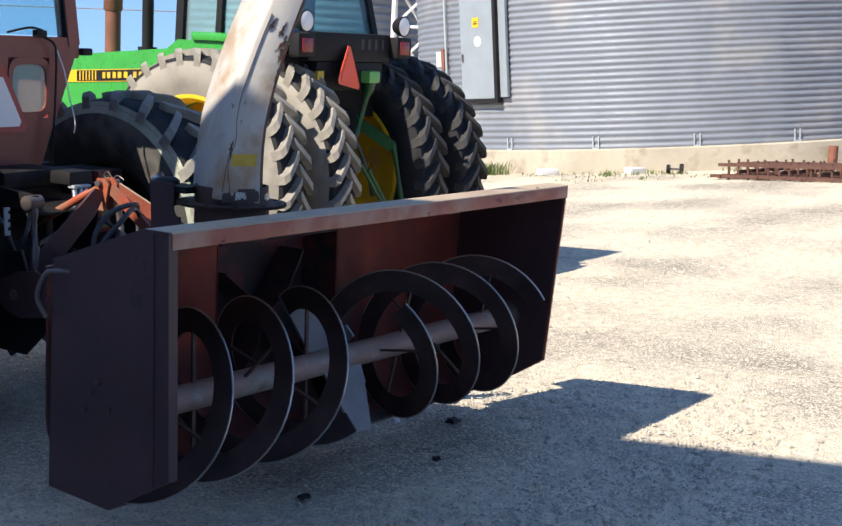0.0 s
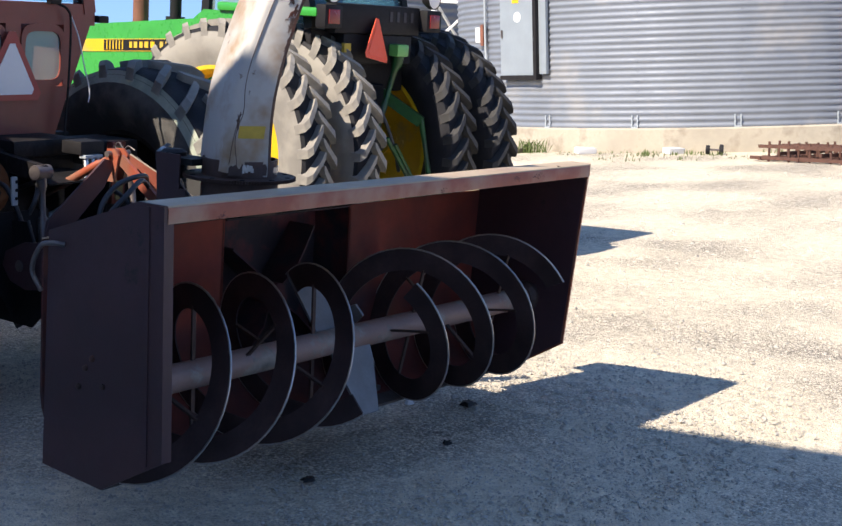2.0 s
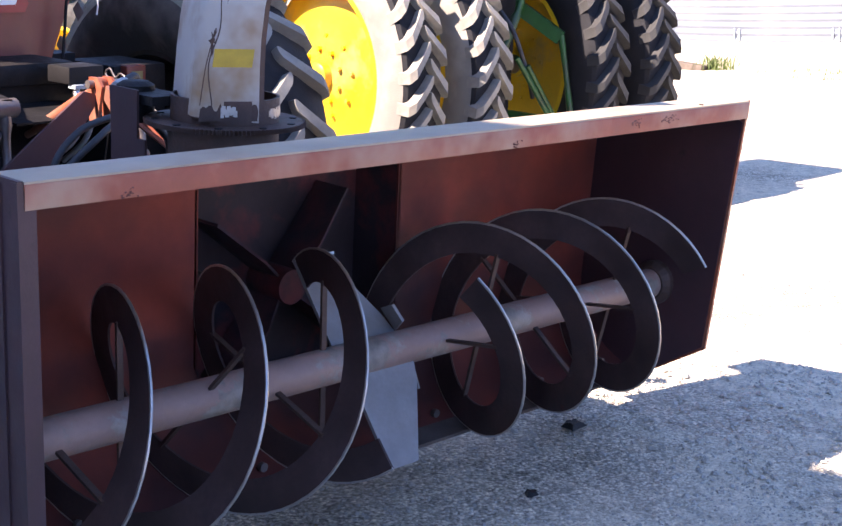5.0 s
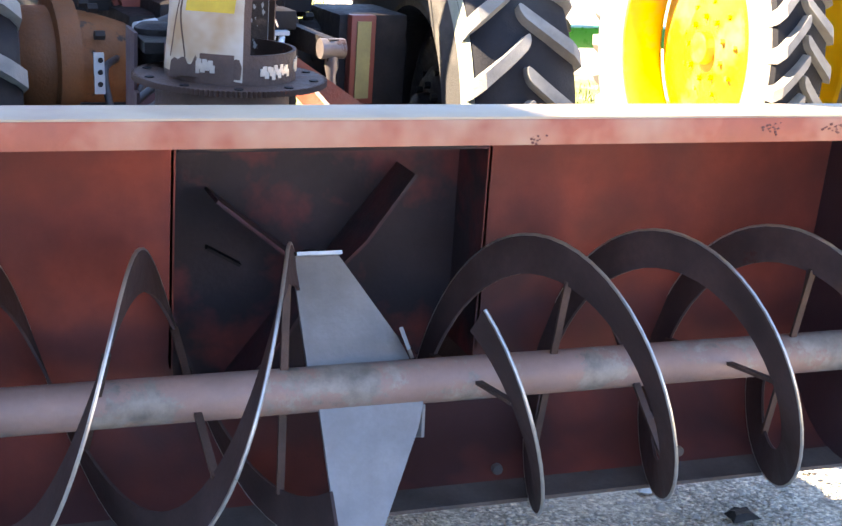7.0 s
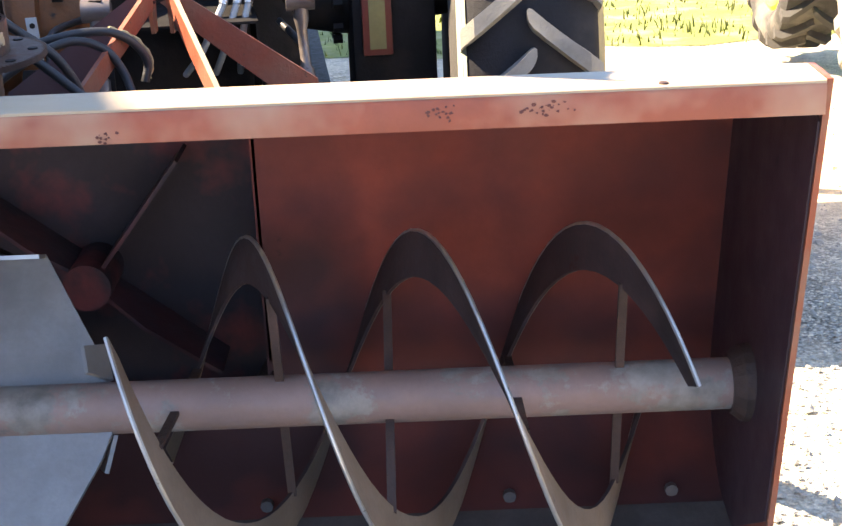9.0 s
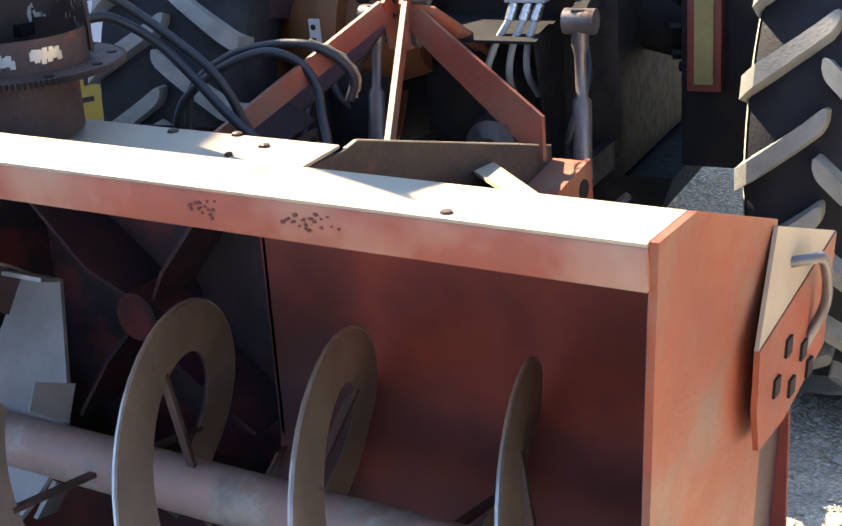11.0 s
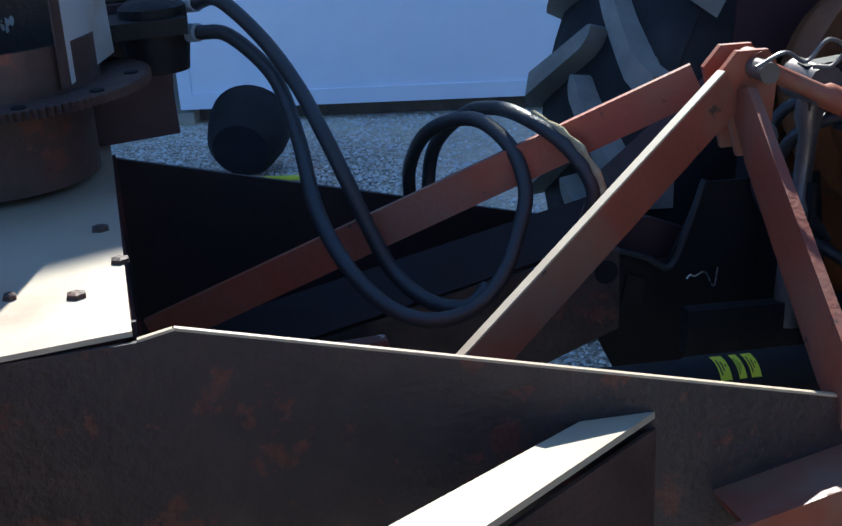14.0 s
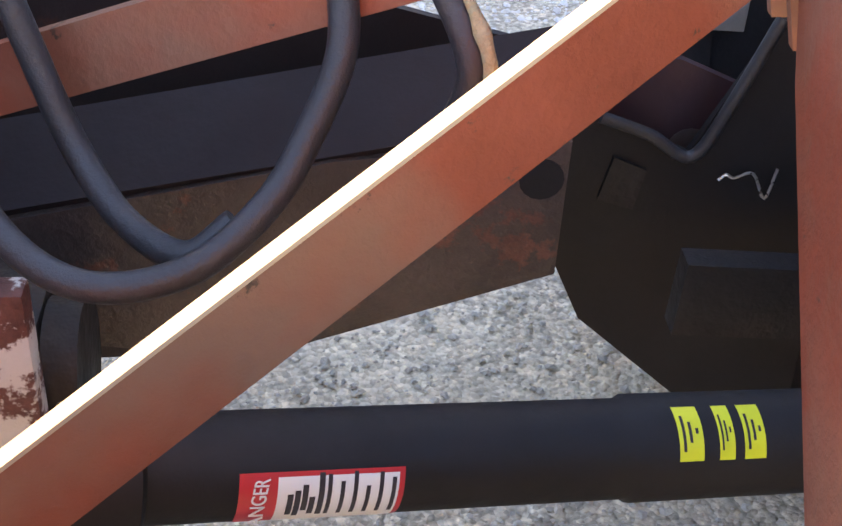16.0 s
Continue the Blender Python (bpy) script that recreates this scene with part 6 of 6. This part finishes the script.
def small_things():
    for x, y, tilt in ((15.33, 7.95, 28), (15.55, 6.54, 40)):
        bm = B()
        box(bm, (-0.16, -0.08, 0), (0.16, 0.08, 0.10), bevel=0.012)
        o = part("concrete_block", bm, M_WHITE)
        o.location, o.rotation_euler = (x, y, ground_z(x, y)), (0, 0, radians(-60 + tilt))
        tagged(o, "pale concrete block lying at bin footing", "block", "blocks at the bin")
    wh = thing("axle_with_wheels", "small black wheels on a short axle", "wheels", (15.6, 5.9, ground_z(15.6, 5.9)))
    for k, (dx, r) in enumerate(((-0.16, 0.085), (0.16, 0.10))):
        bm = B()
        solid_lathe(bm, [(dx - .05, r * .6), (dx - .045, r), (dx + .045, r), (dx + .05, r * .6)], 20, (0, 0, r))
        part("small_wheel", bm, M_TYRE, wh)
    bm = B()
    cyl(bm, (-0.2, 0, 0.09), (0.2, 0, 0.095), 0.02, n=8)
    part("axle", bm, M_STEEL, wh)
    wh.rotation_euler = (0, 0, radians(-62))
    wh.scale = (0.62, 0.8, 0.8)
    bm = B()
    box(bm, (-0.5, -0.09, 0), (0.5, 0.09, 0.11), bevel=0.01)
    o = part("timber_sleeper", bm, M_WOODDARK)
    o.location, o.rotation_euler = (15.35, 9.55, ground_z(15.35, 9.55)), (0, 0, radians(-105 + 180))
    tagged(o, "dark weathered timber lying by bin footing", "timber")
    # litter on the gravel
    rng = random.Random(5)
    def rag(name, x, y, r, h, material, label, cat, flat=False, seed=1):
        rg = random.Random(seed)
        bm = B()
        ring = []
        n = 11
        for k in range(n):
            t = 2 * math.pi * k / n
            q = r * rg.uniform(0.55, 1.1)
            ring.append((q * math.cos(t), q * 0.7 * math.sin(t)))
        lo = [bm.verts.new((a, c, 0.002)) for a, c in ring]
        hi = [bm.verts.new((a * .7, c * .7, h * rg.uniform(.6, 1.2))) for a, c in ring]
        bm.faces.new(lo[::-1])
        bm.faces.new(hi)
        for k in range(n):
            bm.faces.new((lo[k], lo[(k + 1) % n], hi[(k + 1) % n], hi[k]))
        o = part(name, bm, material)
        o.location = (x, y, ground_z(x, y) + 0.002)
        tagged(o, label, cat)
    rag("paper_scrap", 0.849, 0.589, 0.028, 0.02, M_WHITE, "small crumpled white scrap on gravel", "litter", seed=2)
    rag("oily_clod", 1.00, 0.38, 0.055, 0.02, M_GREASE, "small black oily clod on gravel", "clod", seed=3)
    for k, (x, y, r) in enumerate(((1.13, 1.95, 0.05), (1.24, 1.80, 0.07), (1.06, 2.0, 0.05), (0.45, 0.1, 0.03), (-0.3, 0.2, 0.035))):
        rag("oily_clod", x, y, r, 0.015, M_GREASE, "small black oily clod on gravel", "clod", seed=11 + k)
    bm = B()
    plate(bm, [(-0.17, -0.10, 0.006), (0.15, -0.13, 0.012), (0.17, 0.10, 0.03), (-0.13, 0.13, 0.016)], 0.002)
    o = part("paper_sheet", bm, M_BLUE)
    o.location, o.rotation_euler = (-3.42, 1.20, 0.006), (0, 0, radians(38))
    tagged(o, "pale blue sheet of paper lying on gravel", "paper")
    bm = B()
    box(bm, (-0.09, -0.015, 0.004), (0.09, 0.015, 0.018), bevel=0.003)
    o = part("wood_splinter", bm, M_LIME)
    o.location, o.rotation_euler = (-3.55, 1.32, 0.004), (0, 0, radians(70))
    tagged(o, "short yellow strip lying on gravel", "strip")
    # black rubber feed tub lying on its side
    bm = B()
    lathe(bm, [(-0.13, 0.0), (-0.13, 0.11), (-0.08, 0.14), (0.02, 0.160), (0.10, 0.165), (0.105, 0.15), (0.02, 0.145), (-0.11, 0.095), (-0.11, 0.0)], 28, (0, 0, 0), 0)
    o = part("rubber_tub", bm, M_BLACK)
    o.location, o.rotation_euler = (-3.74, 1.24, 0.158), (0, radians(-15), radians(160))
    tagged(o, "black rubber tub tipped on its side on gravel", "tub")
    th = thing("carton", "yellow cardboard carton with black emblem on gravel near shed", "carton", (-3.22, 3.56, 0))
    th.rotation_euler = (0, 0, radians(66))
    bm = B()
    box(bm, (-0.13, -0.10, 0), (0.13, 0.10, 0.36), bevel=0.004)
    part("carton_body", bm, M_CARTON, th)
    bm = B()
    for lo, hi in (((-0.08, -0.104, 0.18), (-0.05, -0.101, 0.30)), ((0.05, -0.104, 0.18), (0.08, -0.101, 0.30)), ((-0.05, -0.104, 0.23), (0.05, -0.101, 0.255)), ((-0.09, -0.104, 0.10), (0.09, -0.101, 0.125))):
        box(bm, lo, hi)
    part("emblem_bars", bm, M_INK, th)
    o = None
    bm = B()
    box(bm, (-0.08, -0.06, 0), (0.08, 0.06, 0.10), bevel=0.01)
    o = part("wooden_block", bm, M_WOODDARK)
    o.location, o.rotation_euler = (-3.66, 3.55, 0), (0, 0, radians(40))
    tagged(o, "dark wooden block on gravel near shed", "block")


small_things()


LAWN_Y = 6.95


def build_weeds():
    rng = random.Random(9)
    verts, faces = [], []
    def tuft(x, y, n, h, spread):
        for _ in range(n):
            a, l = rng.uniform(0, 6.28), h * rng.uniform(.5, 1.2)
            px, py = x + rng.gauss(0, spread), y + rng.gauss(0, spread)
            dx, dy = math.cos(a), math.sin(a)
            b = rng.uniform(.1, .6) * l
            w = 0.006 + 0.004 * rng.random()
            k = len(verts)
            g = ground_z(px, py)
            verts.extend([(px - dy * w, py + dx * w, g), (px + dy * w, py - dx * w, g), (px + dx * b * .5 + dy * w * .6, py + dy * b * .5 - dx * w * .6, g + l * .65), (px + dx * b, py + dy * b, g + l)])
            faces.extend([(k, k + 1, k + 2), (k, k + 2, k + 3)])
    for k in range(26):
        a = radians(160 + 70 * rng.random())
        r = BR + 0.25 + abs(rng.gauss(0, .35))
        tuft(BX + r * math.cos(a), BY + r * math.sin(a), 12, rng.uniform(.03, .09), .09)
    for k in range(10):
        tuft(15.35 + rng.gauss(0, .12), 8.95 + rng.gauss(0, .15), 14, .2, .06)
    for k in range(40):
        tuft(rng.uniform(14, 16.3), rng.uniform(3, 7.5), 10, rng.uniform(.03, .07), .1)
    for k in range(900):
        tuft(rng.uniform(-6, 5), LAWN_Y + 0.2 + rng.random() ** 1.6 * 12, 10, rng.uniform(.04, .10), .12)
    me = bpy.data.meshes.new("weeds")
    me.from_pydata(verts, [], faces)
    me.materials.append(M_WEED)
    tagged(new("weeds", me), "sparse green weeds and grass tufts", "weeds", kind="stuff")
    bm = B()
    n = 60
    rows = []
    for j, y in enumerate((0, 0.5, 1.2, 2.5, 5, 10, 25, 60)):
        row = []
        for k in range(n + 1):
            x = -14 + 19 * k / n
            yy = LAWN_Y + y + ((0.12 * math.sin(k * 1.3) + 0.1 * math.sin(k * .37)) if j == 0 else 0)
            row.append(bm.verts.new((x, yy, ground_z(x, yy) + (0.004 if j == 0 else 0.02))))
        rows.append(row)
    for p, q in zip(rows, rows[1:]):
        for k in range(n):
            bm.faces.new((p[k], p[k + 1], q[k + 1], q[k]))
    tagged(part("lawn", bm, M_GRASS), "sunlit yellow-green mown grass", "grass", kind="structure")


build_weeds()

# ---- shed ----
SX, SY, SROT = -4.38, 2.22, radians(-22)          # a point of its wall, and how the wall is turned


def build_shed():
    th = thing("shed", "white metal farm shed with sliding door, in its own shade", "shed", (SX, SY, 0))
    th.rotation_euler = (0, 0, SROT)
    # local y runs along the wall, +x looks out on the yard
    y_open0, y_open1, eave, peak, y_peak, y_end, y_low = -6.2, -1.22, 3.6, 8.0, -3.2, 6.5, -13.0
    knee = 2.6                                       # the roof is steep above, flat below
    def rake(y):
        if y > knee:
            return rake(knee) - 0.1 * (y - knee)
        return Z_AT + (Y_AT - y) * RAKE if y > y_peak else Z_AT + (Y_AT - y_peak) * RAKE - (y_peak - y) * 0.5
    def wall(y0, y1, z0, name="wall_sheet"):
        bm = B()
        prev = None
        line = []
        for k in range(int((y1 - y0) / 0.229)):      # a tall rib, then two low ones, to each pitch
            y = y0 + 0.229 * k
            line += [(y, 0.0), (y + .014, 0.020), (y + .032, 0.020), (y + .046, 0.0), (y + .096, 0.0), (y + .102, 0.006), (y + .112, 0.006), (y + .118, 0.0),
                     (y + .160, 0.0), (y + .166, 0.006), (y + .176, 0.006), (y + .182, 0.0)]
        for y, x in line + [(y1, 0.0)]:
            v = (bm.verts.new((x, y, z0)), bm.verts.new((x, y, rake(y))))
            if prev:
                bm.faces.new((prev[0], v[0], v[1], prev[1]))
            prev = v
        part(name, bm, M_SHED, th, "ribbed white metal sheet", smooth=False)
        bm = B()
        prism(bm, [(y0, z0), (y1, z0), (y1, rake(y1)), (y0, rake(y0))], 0, -0.15, -0.01)
        part("wall_core", bm, M_SHED, th)
    wall(y_open1 + 1.9, y_end, 0.06)
    wall(y_low, y_open0, 0.06)
    bm = B()
    pts = [(y_open0, 3.7), (y_open1 + 1.9, 3.7), (y_open1 + 1.9, rake(y_open1 + 1.9)), (y_peak, rake(y_peak)), (y_open0, rake(y_open0))]
    prism(bm, pts, 0, -0.15, 0.0)
    part("gable_sheet", bm, M_SHED, th)
    # sliding door, pushed to one side
    bm = B()
    box(bm, (0.03, y_open1, 0.07), (0.09, y_open1 + 2.25, 3.65))
    door = part("sliding_door", bm, M_SHED, th, "white flat sliding door")
    bm = B()
    for y in (y_open1 + 0.02, y_open1 + 2.23):
        box(bm, (0.088, y - 0.03, 0.07), (0.102, y + 0.03, 3.65))
    box(bm, (0.088, y_open1 + 0.05, 0.07), (0.102, y_open1 + 2.2, 0.14))
    part("door_trim", bm, M_SHED, door)
    bm = B()
    tube(bm, [(0.10, y_open1 + 0.10, 1.20), (0.14, y_open1 + 0.10, 1.20), (0.14, y_open1 + 0.32, 1.20), (0.10, y_open1 + 0.32, 1.20)], 0.012, 8)
    part("door_handle", bm, M_LEAD, door)
    bm = B()
    box(bm, (0.02, y_open1 - 0.2, 3.66), (0.12, y_open1 + 2.5, 3.80))
    part("door_track", bm, M_LEAD, th)
    bm = B()
    box(bm, (-0.12, y_open0 - 8, -0.02), (0.10, y_open1 + 0.05, 0.055), bevel=0.01)
    part("sill", bm, M_CONC, th, "concrete threshold")
    bm = B()
    box(bm, (-0.10, y_open1 + .05, 0.0), (0.02, y_end, 0.07))
    part("base_board", bm, M_WOODDARK, th)
    # roof, other walls, floor
    for s, y_a, y_b in ((1, y_peak, knee), (1, knee, y_end + .3), (-1, y_low - .3, y_peak)):
        bm = B()
        plate(bm, [(0.30, y_a, rake(y_a)), (0.30, y_b, rake(y_b)), (-14, y_b, rake(y_b)), (-14, y_a, rake(y_a))], 0.06)
        part("roof_sheet", bm, M_SHED, th)
    bm = B()
    box(bm, (-14, y_end - .1, 0), (-0.1, y_end, rake(y_end)))
    part("side_wall", bm, M_SHED, th)
    bm = B()
    box(bm, (-14, y_low, 0), (-0.1, y_low + .1, rake(y_low)))
    part("side_wall", bm, M_SHED, th)
    bm = B()
    prism(bm, [(y_low, 0), (y_end, 0), (y_end, rake(y_end)), (knee, rake(knee)), (y_peak, rake(y_peak)), (y_low, rake(y_low))], 0, -14, -13.9)
    part("back_wall", bm, M_WOODDARK, th)
    bm = B()
    box(bm, (-13.9, y_low + .1, 0.004), (-0.15, y_end - .1, 0.03))
    part("shed_floor", bm, M_CONC, th)
    bm = B()
    for k in range(5):
        box(bm, (-1.6, y_open1 - 1.2 + .0 * k, 0.3 + .45 * k), (-1.0, y_open1 - 0.1, 0.34 + .45 * k))
    for y in (y_open1 - 1.2, y_open1 - .12):
        box(bm, (-1.6, y, 0.03), (-1.0, y + .05, 2.3))
    part("dark_shelving", bm, M_WOODDARK, th)


RAKE, Y_AT, Z_AT = 0.76, -1.04, 5.68
build_shed()


# ---- loose pieces become parts of their own ----
SINGLE = {"bolts": "bolt", "bearing_bolts": "bearing_bolt", "edge_bolts": "edge_bolt", "auger_bearing": "auger_bearing", "ring_holes": "ring_hole", "scuffs": "scuff", "wheel_bolts": "wheel_bolt",
          "label_bars": "label_bar", "mast_head": "mast_cheek", "splash_flap": "splash_flap", "panel_slots": "panel_slot", "sway_rod": "sway_rod", "name_bars": "name_bar",
          "strap_hole": "strap_hole", "cab_rear_wall": "cab_wall_panel", "door_frame": "door_frame", "door_trim": "door_trim", "emblem_bars": "emblem_bar", "rust_streaks": "rust_streak", "anchor_foot": "anchor_foot",
          "tower_brace": "tower_brace", "dark_shelving": "shelf_board", "seam_bolts": "seam_bolt"}


def explode(ob, name):
    """Each island of the mesh becomes an object beside it, under the same parent."""
    me = ob.data
    n = len(me.vertices)
    root = list(range(n))
    def find(i):
        while root[i] != i:
            root[i] = root[root[i]]
            i = root[i]
        return i
    for e in me.edges:
        a, c = find(e.vertices[0]), find(e.vertices[1])
        root[a] = c
    groups = {}
    for p in me.polygons:
        groups.setdefault(find(p.vertices[0]), []).append(p)
    if len(groups) < 2:
        return
    for polys in groups.values():
        index, verts, faces = {}, [], []
        for p in polys:
            f = []
            for v in p.vertices:
                if v not in index:
                    index[v] = len(verts)
                    verts.append(tuple(me.vertices[v].co))
                f.append(index[v])
            faces.append(f)
        m2 = bpy.data.meshes.new(name)
        m2.from_pydata(verts, [], faces)
        m2.materials.append(me.materials[0])
        o = new(name, m2)
        o.parent = ob.parent
        o.matrix_parent_inverse = ob.matrix_parent_inverse.copy()
        o.matrix_basis = ob.matrix_basis.copy()
    bpy.data.objects.remove(ob)


for ob in list(scene.objects):
    base = ob.name.split(".")[0]
    if ob.type == "MESH" and base in SINGLE:
        explode(ob, SINGLE[base])
